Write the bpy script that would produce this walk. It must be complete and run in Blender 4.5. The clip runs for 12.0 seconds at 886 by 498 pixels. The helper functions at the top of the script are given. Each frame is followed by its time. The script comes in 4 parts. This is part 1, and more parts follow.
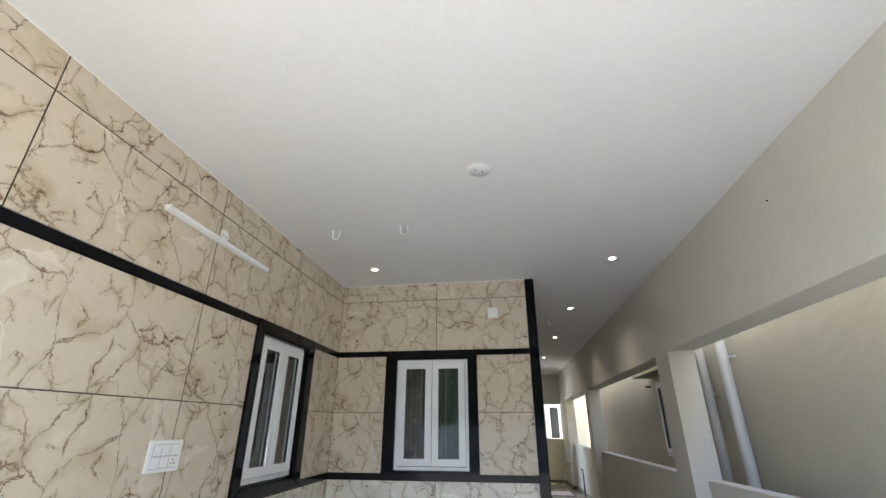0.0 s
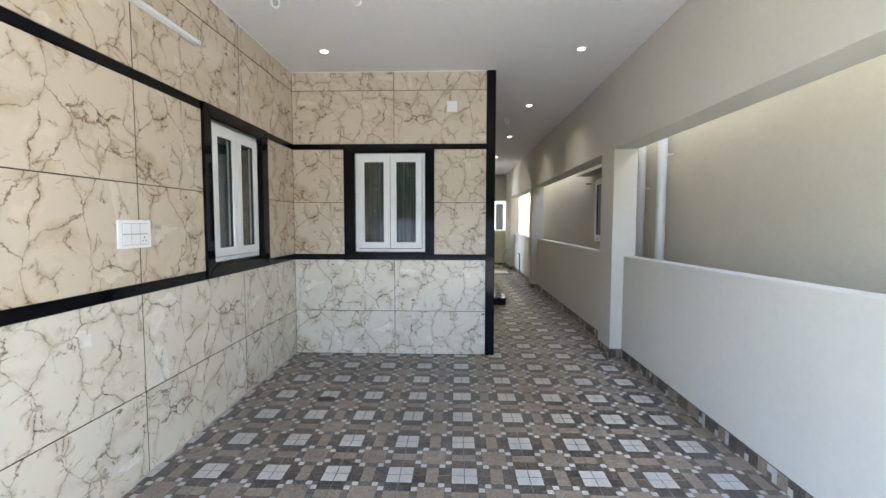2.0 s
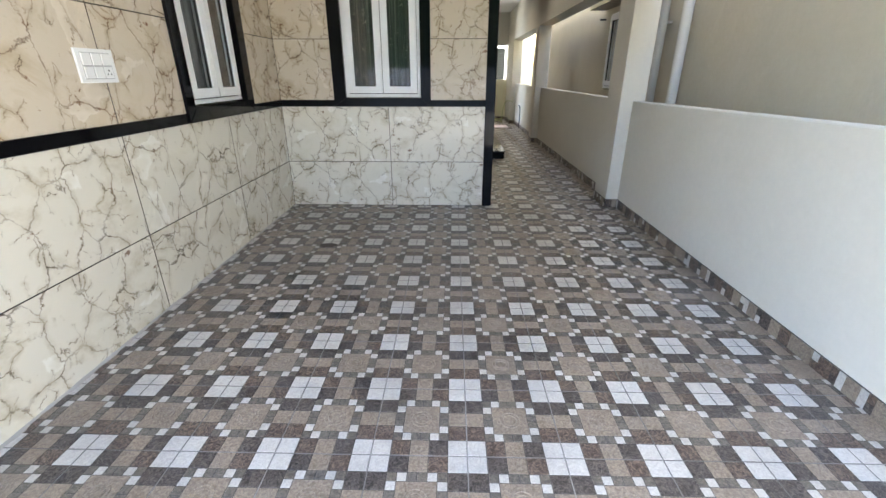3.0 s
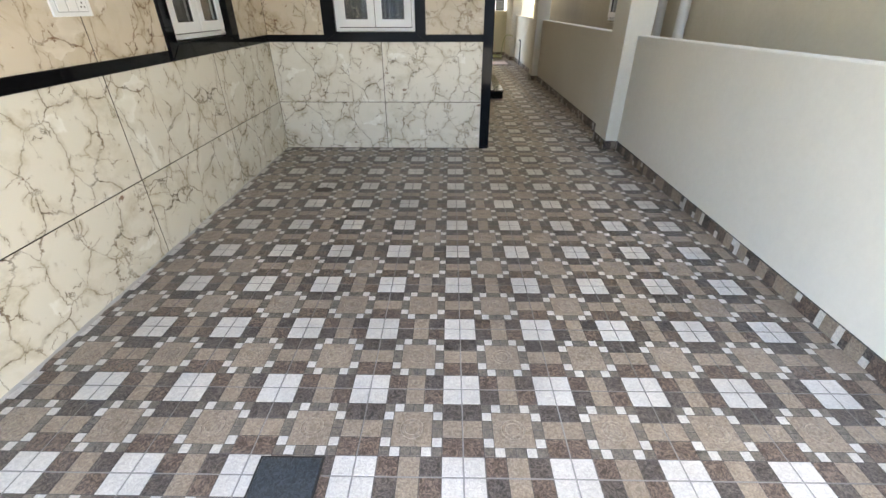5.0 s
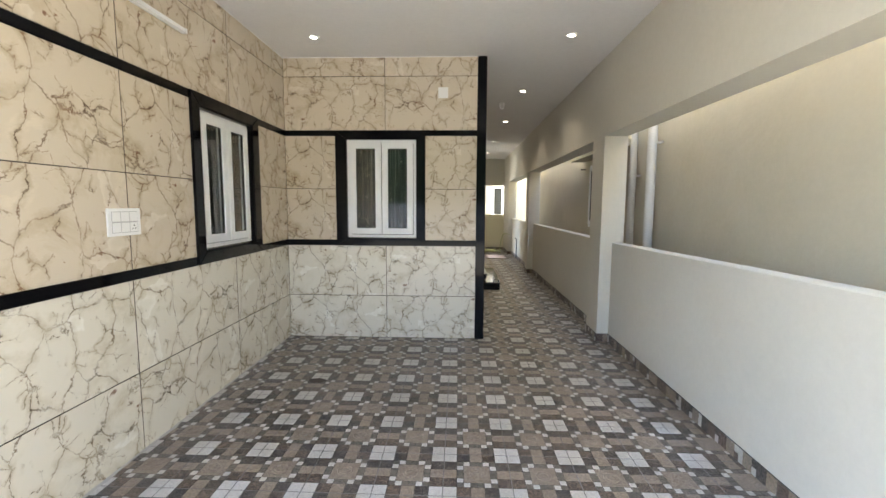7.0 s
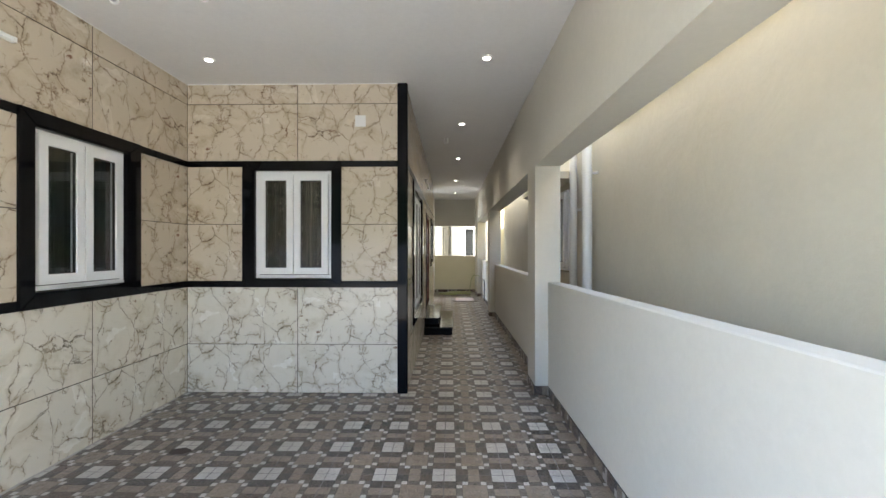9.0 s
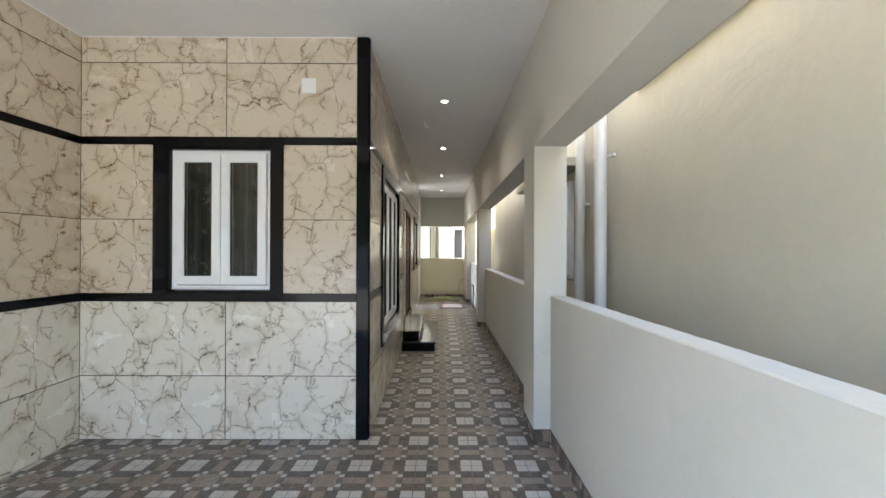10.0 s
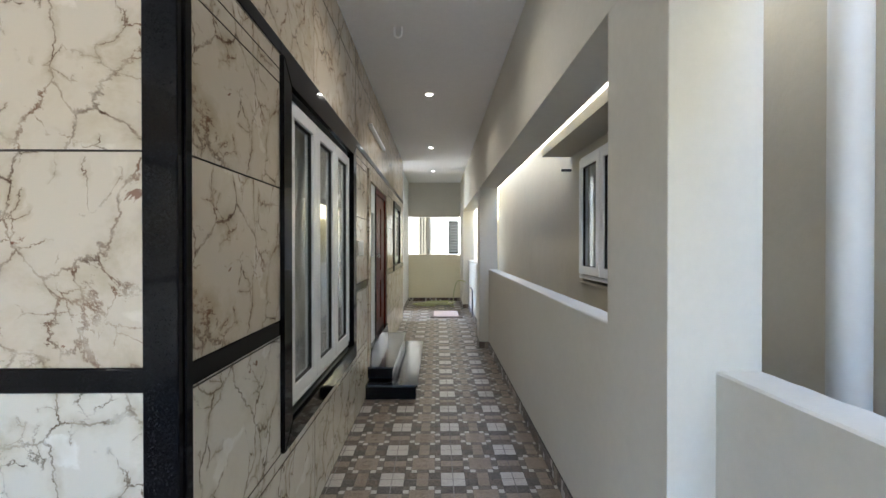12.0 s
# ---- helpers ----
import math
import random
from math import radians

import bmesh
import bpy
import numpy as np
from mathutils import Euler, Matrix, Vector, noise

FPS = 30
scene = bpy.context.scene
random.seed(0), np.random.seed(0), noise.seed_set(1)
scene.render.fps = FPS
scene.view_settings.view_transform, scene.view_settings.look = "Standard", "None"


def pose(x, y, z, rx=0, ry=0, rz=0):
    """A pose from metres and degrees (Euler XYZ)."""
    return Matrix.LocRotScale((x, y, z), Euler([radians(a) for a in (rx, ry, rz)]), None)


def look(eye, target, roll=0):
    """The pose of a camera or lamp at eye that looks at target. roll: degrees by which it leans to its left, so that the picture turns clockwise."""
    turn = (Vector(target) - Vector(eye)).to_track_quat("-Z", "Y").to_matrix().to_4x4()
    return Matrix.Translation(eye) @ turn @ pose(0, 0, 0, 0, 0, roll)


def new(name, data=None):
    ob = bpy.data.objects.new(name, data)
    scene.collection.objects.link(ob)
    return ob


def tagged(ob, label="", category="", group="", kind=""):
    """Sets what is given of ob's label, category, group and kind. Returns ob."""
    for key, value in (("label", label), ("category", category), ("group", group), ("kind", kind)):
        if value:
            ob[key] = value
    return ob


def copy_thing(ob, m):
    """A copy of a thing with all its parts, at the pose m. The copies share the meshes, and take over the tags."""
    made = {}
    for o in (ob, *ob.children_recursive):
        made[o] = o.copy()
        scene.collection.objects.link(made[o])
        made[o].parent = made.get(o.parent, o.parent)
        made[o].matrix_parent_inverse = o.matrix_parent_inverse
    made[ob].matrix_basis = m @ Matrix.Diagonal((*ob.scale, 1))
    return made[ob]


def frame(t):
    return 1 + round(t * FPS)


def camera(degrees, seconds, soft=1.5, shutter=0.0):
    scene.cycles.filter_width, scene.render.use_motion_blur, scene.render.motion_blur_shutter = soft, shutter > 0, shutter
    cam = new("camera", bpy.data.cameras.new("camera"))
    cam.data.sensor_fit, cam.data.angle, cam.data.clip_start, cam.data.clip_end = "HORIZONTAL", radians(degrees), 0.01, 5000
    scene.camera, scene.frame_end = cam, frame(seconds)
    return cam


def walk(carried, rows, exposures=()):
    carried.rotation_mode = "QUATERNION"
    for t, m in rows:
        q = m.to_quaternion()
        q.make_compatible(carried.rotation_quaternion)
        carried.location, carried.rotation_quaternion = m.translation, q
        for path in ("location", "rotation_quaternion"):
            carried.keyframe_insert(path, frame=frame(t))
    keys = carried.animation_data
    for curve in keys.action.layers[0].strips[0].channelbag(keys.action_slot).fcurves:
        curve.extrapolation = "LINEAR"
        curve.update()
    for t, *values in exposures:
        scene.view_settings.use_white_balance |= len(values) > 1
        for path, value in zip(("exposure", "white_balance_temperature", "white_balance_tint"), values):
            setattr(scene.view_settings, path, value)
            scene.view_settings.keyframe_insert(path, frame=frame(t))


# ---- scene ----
cam = camera(92.7, 12.0)
PATH = [
    (0, (0.196, 0.186, 1.557), (-0.07, 2.011, 2.331), 0.1),
    (0.5, (0.167, 0.167, 1.553), (0.019, 2.058, 2.186), 0.0),
    (1, (0.15, 0.176, 1.552), (0.049, 2.126, 1.983), 0.1),
    (1.5, (0.144, 0.174, 1.515), (0.066, 2.165, 1.694), 0.0),
    (2, (0.135, 0.182, 1.475), (0.07, 2.177, 1.349), 0.1),
    (2.5, (0.123, 0.204, 1.414), (0.07, 2.151, 0.963), -0.0),
    (3, (0.118, 0.226, 1.368), (0.076, 2.074, 0.604), -0.0),
    (3.5, (0.108, 0.261, 1.323), (0.079, 1.981, 0.304), -0.1),
    (5.5, (0.146, 0.183, 1.416), (0.116, 1.929, 0.442), -0.1),
    (5.8, (0.156, 0.163, 1.449), (0.113, 1.990, 0.643), 0.0),
    (6.0, (0.162, 0.150, 1.474), (0.110, 2.030, 0.782), 0.0),
    (6.2, (0.168, 0.139, 1.496), (0.107, 2.05, 0.91), 0.0),
    (6.5, (0.177, 0.118, 1.515), (0.106, 2.073, 1.1), 0.2),
    (8.5, (0.792, 0.342, 1.455), (0.735, 2.341, 1.437), 0.0),
    (9, (0.973, 0.614, 1.443), (0.941, 2.614, 1.443), 0.0),
    (9.5, (1.099, 1.037, 1.484), (1.096, 3.037, 1.481), 0.1),
    (10, (1.103, 1.57, 1.458), (1.112, 3.57, 1.465), 0.2),
    (10.5, (1.177, 2.091, 1.456), (1.192, 4.091, 1.465), 0.2),
    (11, (1.168, 2.63, 1.439), (1.188, 4.63, 1.446), 0.2),
    (11.5, (1.172, 3.169, 1.438), (1.192, 5.169, 1.434), 0.2),
    (12, (1.216, 3.717, 1.442), (1.243, 5.717, 1.428), 0.0),
]
EXPOSURES = [
    (0, 3.2, 6050, 10), (1, 3.48, 5950, 10), (2, 3.65, 6050, 10), (3, 3.7, 6350, 10), (3.5, 3.7, 6500, 10), (5.5, 3.68, 6950, 10),
    (6.5, 3.65, 6900, 10), (8.5, 3.55, 6350, 10), (9.5, 3.7, 6300, 10), (10.5, 3.85, 6150, 10), (11.5, 3.97, 5950, 10), (12, 4.05, 5850, 10),
]
walk(cam, [(t, look(eye, target, roll)) for t, eye, target, roll in PATH], EXPOSURES)


# ---- light ----
world = bpy.data.worlds.new("world")
scene.world = world
world.use_nodes = True
wn = world.node_tree
sky = wn.nodes.new("ShaderNodeTexSky")
sky.sky_type, sky.sun_disc = "NISHITA", False
SUN_ELEVATION, SUN_FROM = radians(60), radians(-110)   # compass turn of the sun, from +y towards +x
sky.sun_elevation, sky.sun_rotation = SUN_ELEVATION, SUN_FROM
wn.links.new(sky.outputs["Color"], wn.nodes["Background"].inputs["Color"])
wn.nodes["Background"].inputs["Strength"].default_value = 0.14

sun = new("sun", bpy.data.lights.new("sun", "SUN"))
sun.data.energy, sun.data.angle, sun.data.color = 4.6, radians(0.5), (1.0, 0.965, 0.91)
sun_dir = Vector((math.sin(SUN_FROM) * math.cos(SUN_ELEVATION), math.cos(SUN_FROM) * math.cos(SUN_ELEVATION), math.sin(SUN_ELEVATION)))
sun.matrix_world = look(sun_dir * 20, (0, 0, 0))

# ---- measures ----
XL, YB, XE, XC = -1.67, 4.83, 0.452, 0.54      # left wall, end wall of the porch, its edge, wall of the passage
XP, XI, XO, XN = 1.816, 1.945, 2.067, 2.45      # pillar face, parapet face, outer face, neighbour's wall
HC, HB, HP = 3.10, 2.262, 1.114                 # ceiling, underside of the beam, parapet
YF, YH, YE = -0.1, 12.05, 14.78
YL = YF                                        # where the long marble wall begins
# front edge of the porch, end of the house wall, end of the passage
# ---- materials ----
def material(name, rough=0.5, metal=0.0, base=None):
    m = bpy.data.materials.new(name)
    m.use_nodes = True
    b = m.node_tree.nodes["Principled BSDF"]
    b.inputs["Roughness"].default_value, b.inputs["Metallic"].default_value = rough, metal
    if base:
        b.inputs["Base Color"].default_value = (*base, 1)
    return m, m.node_tree, b


def node(nt, kind, **given):
    n = nt.nodes.new(kind)
    for key, value in given.items():
        if key in n.inputs:
            n.inputs[key].default_value = value
        else:
            setattr(n, key, value)
    return n


def place_coords(nt, spread=0.0):
    """World position, thrown to another part of the pattern for each object."""
    geo = node(nt, "ShaderNodeNewGeometry")
    if not spread:
        return geo.outputs["Position"]
    info = node(nt, "ShaderNodeObjectInfo")
    mul = node(nt, "ShaderNodeMath", operation="MULTIPLY")
    nt.links.new(info.outputs["Random"], mul.inputs[0])
    mul.inputs[1].default_value = spread
    add = node(nt, "ShaderNodeVectorMath", operation="ADD")
    nt.links.new(geo.outputs["Position"], add.inputs[0])
    nt.links.new(mul.outputs[0], add.inputs[1])
    return add.outputs[0]


def noise_at(nt, vec, scale, detail=4, rough=0.55, distort=0.0):
    n = node(nt, "ShaderNodeTexNoise", Scale=scale, Detail=detail, Roughness=rough, Distortion=distort)
    nt.links.new(vec, n.inputs["Vector"])
    return n


def ramp(nt, fac, *stops):
    r = node(nt, "ShaderNodeValToRGB")
    els = r.color_ramp.elements
    while len(els) < len(stops):
        els.new(0.5)
    for el, (at, col) in zip(els, stops):
        el.position = at
        el.color = (*col, 1) if isinstance(col, tuple) else (col, col, col, 1)
    nt.links.new(fac, r.inputs["Fac"])
    return r.outputs["Color"]


def mix(nt, fac, a, b, blend="MIX"):
    m = node(nt, "ShaderNodeMix", data_type="RGBA", blend_type=blend)
    for socket, value in ((m.inputs["Factor"], fac), (m.inputs["A"], a), (m.inputs["B"], b)):
        if isinstance(value, (int, float)):
            socket.default_value = value
        elif isinstance(value, tuple):
            socket.default_value = (*value, 1)
        else:
            nt.links.new(value, socket)
    # the colour sockets come after the plain ones of the same names
    cols = [s for s in m.inputs if s.type == "RGBA"]
    for socket, value in zip(cols, (a, b)):
        if isinstance(value, tuple):
            socket.default_value = (*value, 1)
        elif not isinstance(value, (int, float)):
            nt.links.new(value, socket)
    return [s for s in m.outputs if s.type == "RGBA"][0]


def bump(nt, b, height, strength=0.2, distance=0.002):
    n = node(nt, "ShaderNodeBump", Strength=strength, Distance=distance)
    nt.links.new(height, n.inputs["Height"])
    nt.links.new(n.outputs["Normal"], b.inputs["Normal"])


def make_paint(name, col, dark, rough=0.75, grain=0.12, waves=0.0):
    m, nt, b = material(name, rough)
    vec = place_coords(nt)
    big = noise_at(nt, vec, 0.9, 5, 0.6)
    fine = noise_at(nt, vec, 26, 5, 0.7)
    c = ramp(nt, big.outputs["Fac"], (0.35, dark), (0.68, col))
    tint = ramp(nt, fine.outputs["Fac"], (0.3, 0.95), (0.7, 1.0))
    nt.links.new(mix(nt, 1.0, c, tint, "MULTIPLY"), b.inputs["Base Color"])
    height = fine.outputs["Fac"]
    if waves:
        trowel = noise_at(nt, vec, 2.3, 6, 0.55, 1.4)
        height = mix(nt, 0.25, ramp(nt, trowel.outputs["Fac"], (0.25, 0.0), (0.75, 1.0)), height)
    bump(nt, b, height, max(grain, waves), 0.012 if waves else 0.004)
    return m


def make_marble(name, base, warm, vein):
    """Glossy printed tile: a web of thin broken veins, soft stains beside them, rust flecks, milky patches."""
    m, nt, b = material(name, 0.2)
    uv = node(nt, "ShaderNodeUVMap", uv_map="print")
    vec = uv.outputs["UV"]

    def shifted(source, by):
        add = node(nt, "ShaderNodeVectorMath", operation="ADD")
        nt.links.new(source, add.inputs[0])
        if isinstance(by, tuple):
            add.inputs[1].default_value = by
        else:
            nt.links.new(by, add.inputs[1])
        return add.outputs[0]

    def warped(source, scale, much, detail=4, rough=0.6):
        warp = noise_at(nt, source, scale, detail, rough)
        centre = shifted(warp.outputs["Color"], (-0.5, -0.5, -0.5))
        sc = node(nt, "ShaderNodeVectorMath", operation="SCALE", Scale=much)
        nt.links.new(centre, sc.inputs[0])
        return shifted(source, sc.outputs[0])

    bent = warped(warped(vec, 2.6, 0.22, 2, 0.5), 13.0, 0.07, 5, 0.72)
    turned = node(nt, "ShaderNodeMapping")
    turned.inputs["Rotation"].default_value = (0, 0, 0.75)
    turned.inputs["Scale"].default_value = (1.0, 0.62, 1.0)
    nt.links.new(bent, turned.inputs["Vector"])

    def web(source, scale, core, halo, lo, hi):
        v = node(nt, "ShaderNodeTexVoronoi", feature="DISTANCE_TO_EDGE", Scale=scale)
        nt.links.new(source, v.inputs["Vector"])
        where = noise_at(nt, vec, 0.75 * scale, 3, 0.6)
        gate = ramp(nt, where.outputs["Fac"], (lo, 0.0), (hi, 1.0))
        line = ramp(nt, v.outputs["Distance"], (0.0, 1.0), (core * 0.4, 0.9), (core, 0.0))
        wash = ramp(nt, v.outputs["Distance"], (0.0, 1.0), (halo, 0.0))
        return mix(nt, 1.0, line, gate, "MULTIPLY"), mix(nt, 1.0, wash, gate, "MULTIPLY")

    big, big_wash = web(turned.outputs[0], 3.9, 0.0145, 0.11, 0.35, 0.44)
    small, small_wash = web(shifted(bent, (7.3, 2.1, 0.0)), 8.5, 0.020, 0.17, 0.49, 0.55)
    lines = mix(nt, 1.0, big, small, "LIGHTEN")
    wash = mix(nt, 1.0, big_wash, small_wash, "LIGHTEN")
    cloud = noise_at(nt, vec, 2.8, 5, 0.6, 0.6)
    pale = tuple(min(1, v * 1.12) for v in base)
    col = ramp(nt, cloud.outputs["Fac"], (0.34, warm), (0.47, base), (0.62, base), (0.70, pale))
    milk = noise_at(nt, shifted(bent, (3.0, 5.0, 0.0)), 3.4, 3, 0.4)
    col = mix(nt, ramp(nt, milk.outputs["Fac"], (0.625, 0.0), (0.64, 0.8), (0.69, 0.25)), col, tuple(min(1, v * t) for v, t in zip(base, (1.18, 1.22, 1.30))))
    stain = noise_at(nt, vec, 6.0, 4, 0.6)
    soft = mix(nt, 1.0, wash, ramp(nt, stain.outputs["Fac"], (0.42, 0.0), (0.62, 0.68)), "MULTIPLY")
    col = mix(nt, soft, col, tuple(v * t for v, t in zip(base, (0.60, 0.54, 0.42))))
    force = noise_at(nt, vec, 9.0, 4, 0.7)
    strength = ramp(nt, force.outputs["Fac"], (0.38, 0.22), (0.50, 0.65), (0.60, 1.0))
    tone = noise_at(nt, vec, 5.0, 3)
    vcol = ramp(nt, tone.outputs["Fac"], (0.40, vein), (0.52, tuple(v * 1.7 for v in vein)), (0.66, tuple(v * 2.4 for v in vein)))
    col = mix(nt, mix(nt, 1.0, lines, strength, "MULTIPLY"), col, vcol)
    spots = noise_at(nt, bent, 15.0, 2, 0.4)
    fleck = ramp(nt, spots.outputs["Fac"], (0.745, 0.0), (0.765, 0.8))
    col = mix(nt, fleck, col, (vein[0] * 1.8, vein[1] * 1.1, vein[2] * 0.9))
    nt.links.new(col, b.inputs["Base Color"])
    return m


def make_granite():
    m, nt, b = material("black_granite", 0.06)
    b.inputs["IOR"].default_value = 1.25
    vec = place_coords(nt)
    n = noise_at(nt, vec, 240, 2)
    nt.links.new(ramp(nt, n.outputs["Fac"], (0.60, (0.004, 0.004, 0.005)), (0.85, (0.022, 0.023, 0.026))), b.inputs["Base Color"])
    return m


def make_tread():
    m, nt, b = material("step_granite", 0.2)
    b.inputs["IOR"].default_value = 1.45
    b.inputs["Specular IOR Level"].default_value = 0.6
    n = noise_at(nt, place_coords(nt), 160, 3)
    dust = noise_at(nt, place_coords(nt), 9, 5, 0.7)
    ripple = noise_at(nt, place_coords(nt), 26, 4, 0.6, 1.2)
    nt.links.new(ramp(nt, n.outputs["Fac"], (0.55, (0.012, 0.012, 0.012)), (0.8, (0.07, 0.07, 0.07))), b.inputs["Base Color"])
    nt.links.new(ramp(nt, dust.outputs["Fac"], (0.40, 0.015), (0.62, 0.07)), b.inputs["Roughness"])
    bump(nt, b, ripple.outputs["Fac"], 0.15, 0.006)
    return m


def make_cell(name, a, c, rough=0.42, pits=0.62, edge=0.42):
    """Matt printed ceramic of one cell of the floor tiles, with swirling relief."""
    m, nt, b = material(name, rough)
    vec = place_coords(nt)
    n = noise_at(nt, vec, 42, 5, 0.65, 2.5)
    dirt = noise_at(nt, vec, 1.7, 5, 0.65)
    col = ramp(nt, n.outputs["Fac"], (edge, a), (0.60, c))
    soil = ramp(nt, dirt.outputs["Fac"], (0.3, 0.72), (0.62, 1.0))
    nt.links.new(mix(nt, 1.0, col, soil, "MULTIPLY"), b.inputs["Base Color"])
    nt.links.new(ramp(nt, dirt.outputs["Fac"], (0.3, 0.44), (0.7, 0.28)), b.inputs["Roughness"])
    pit = noise_at(nt, vec, 95, 3, 0.6, 1.0)
    worn = ramp(nt, pit.outputs["Fac"], (0.40, pits), (0.56, 1.0))
    shade = mix(nt, 1.0, col, worn, "MULTIPLY")
    nt.links.new(mix(nt, 1.0, shade, soil, "MULTIPLY"), b.inputs["Base Color"])
    bump(nt, b, mix(nt, 0.5, n.outputs["Fac"], pit.outputs["Fac"]), 0.9, 0.005)
    return m


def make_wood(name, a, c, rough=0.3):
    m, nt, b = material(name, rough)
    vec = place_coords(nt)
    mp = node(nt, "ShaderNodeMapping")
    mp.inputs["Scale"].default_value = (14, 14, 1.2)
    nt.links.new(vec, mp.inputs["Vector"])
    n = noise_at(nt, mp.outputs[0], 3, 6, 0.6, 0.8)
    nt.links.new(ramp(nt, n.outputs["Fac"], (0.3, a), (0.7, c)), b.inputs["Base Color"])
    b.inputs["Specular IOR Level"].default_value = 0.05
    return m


def make_net():
    """Dim net curtain: fine upright stripes and scattered pale dots."""
    m, nt, b = material("net_curtain", 0.9)
    vec = place_coords(nt)
    mp = node(nt, "ShaderNodeMapping")
    mp.inputs["Scale"].default_value = (60, 60, 0.8)
    nt.links.new(vec, mp.inputs["Vector"])
    stripe = noise_at(nt, mp.outputs[0], 1.0, 3, 0.6)
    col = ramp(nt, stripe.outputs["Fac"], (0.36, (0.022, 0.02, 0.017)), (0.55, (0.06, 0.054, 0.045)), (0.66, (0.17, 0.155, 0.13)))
    dots = node(nt, "ShaderNodeTexVoronoi", feature="F1", Scale=48.0)
    nt.links.new(vec, dots.inputs["Vector"])
    dot = ramp(nt, dots.outputs["Distance"], (0.18, 1.0), (0.27, 0.0))
    where = noise_at(nt, vec, 7.0, 3, 0.5)
    dot = mix(nt, 1.0, dot, ramp(nt, where.outputs["Fac"], (0.52, 0.0), (0.60, 1.0)), "MULTIPLY")
    nt.links.new(mix(nt, dot, col, (0.60, 0.52, 0.42)), b.inputs["Base Color"])
    return m


def make_glow(name, col, strength):
    m, nt, b = material(name, 0.5, base=col)
    b.inputs["Emission Color"].default_value = (*col, 1)
    b.inputs["Emission Strength"].default_value = strength
    return m


def make_glass():
    m, nt, b = material("window_glass", 0.02, base=(0.80, 0.84, 0.84))
    b.inputs["Transmission Weight"].default_value = 1.0
    b.inputs["IOR"].default_value = 1.45
    return m


WALL_PAINT = make_paint("wall_paint", (0.655, 0.628, 0.55), (0.62, 0.592, 0.515))
CEILING_PAINT = make_paint("ceiling_paint", (0.80, 0.79, 0.78), (0.77, 0.76, 0.75), 0.8, 0.05)
NEIGHBOUR_PAINT = make_paint("neighbour_paint", (0.53, 0.482, 0.37), (0.47, 0.426, 0.323), 0.85, 0.2, 0.4)
WHITE_RENDER = make_paint("white_render", (0.62, 0.62, 0.60), (0.56, 0.56, 0.54))
# for the added green wall that only shows mirrored in the panes
SCREEN_GREEN = make_paint("screen_green", (0.09, 0.12, 0.05), (0.03, 0.05, 0.02), 0.9, 1.0)
# off-white wall paint with the warm bounce light put into its colour
BOUNCE_LIT_RENDER = make_paint("bounce_lit_render", (0.80, 0.75, 0.56), (0.75, 0.70, 0.51))
REAR_CREAM = make_paint("rear_cream", (0.48, 0.43, 0.27), (0.43, 0.385, 0.24))
MARBLE = make_marble("veined_marble_tile", (0.60, 0.522, 0.412), (0.53, 0.447, 0.33), (0.092, 0.050, 0.029))
MARBLE_PALE = make_marble("pale_veined_marble_tile", (0.68, 0.64, 0.55), (0.62, 0.575, 0.475), (0.09, 0.065, 0.042))
JOINT = make_paint("joint_cement", (0.075, 0.055, 0.04), (0.045, 0.033, 0.026))
GRANITE = make_granite()
TREAD = make_tread()
GROUT = make_paint("floor_grout", (0.10, 0.092, 0.085), (0.055, 0.05, 0.046))
TILE_JOINT = make_paint("tile_joint", (0.36, 0.35, 0.34), (0.14, 0.135, 0.13), 0.8, 0.3)
CELL_WHITE = make_cell("cell_white", (0.52, 0.50, 0.465), (0.63, 0.605, 0.565), pits=0.88)
CELL_BEIGE = make_cell("cell_beige", (0.255, 0.204, 0.153), (0.37, 0.303, 0.235), pits=0.72)
CELL_BROWN = make_cell("cell_brown", (0.065, 0.046, 0.037), (0.24, 0.175, 0.138))
CELL_DARK = make_cell("cell_dark", (0.048, 0.040, 0.036), (0.165, 0.138, 0.122))
CELL_GREIGE = make_cell("cell_greige", (0.14, 0.12, 0.10), (0.21, 0.18, 0.15))
UPVC, _, _ = material("white_upvc", 0.28, base=(0.80, 0.81, 0.82))
PLASTIC, _, _ = material("white_plastic", 0.35, base=(0.78, 0.78, 0.77))
GASKET, _, _ = material("black_rubber", 0.6, base=(0.015, 0.015, 0.015))
PIPE_GREY = make_paint("pipe_plastic", (0.66, 0.65, 0.60), (0.58, 0.56, 0.51), 0.45, 0.02)
GAP_SHADE_GREY, _, _ = material("shadow_grey_plastic", 0.5, base=(0.48, 0.48, 0.48))
STEEL, _, _ = material("steel", 0.3, 1.0, (0.6, 0.6, 0.6))
BLACK_METAL, _, _ = material("black_metal", 0.45, 0.6, (0.03, 0.03, 0.03))
CURTAIN = make_net()
# cloth coloured near black, which puts the room's dimness into the panes
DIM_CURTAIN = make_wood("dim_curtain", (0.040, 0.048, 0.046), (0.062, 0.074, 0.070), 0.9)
SHEER_CURTAIN = make_wood("sheer_curtain", (0.66, 0.66, 0.63), (0.82, 0.82, 0.79), 0.9)
PALE_CURTAIN = make_wood("pale_curtain", (0.30, 0.36, 0.40), (0.52, 0.58, 0.60), 0.9)
DOOR_WOOD = make_wood("red_brown_wood", (0.055, 0.008, 0.005), (0.13, 0.018, 0.009), 0.4)
GLASS = make_glass()
LAMP_GLOW = make_glow("led_glow", (1.0, 0.92, 0.80), 3.0)
HOSE = make_paint("hose_plastic", (0.50, 0.52, 0.27), (0.40, 0.42, 0.20), 0.4, 0.02)
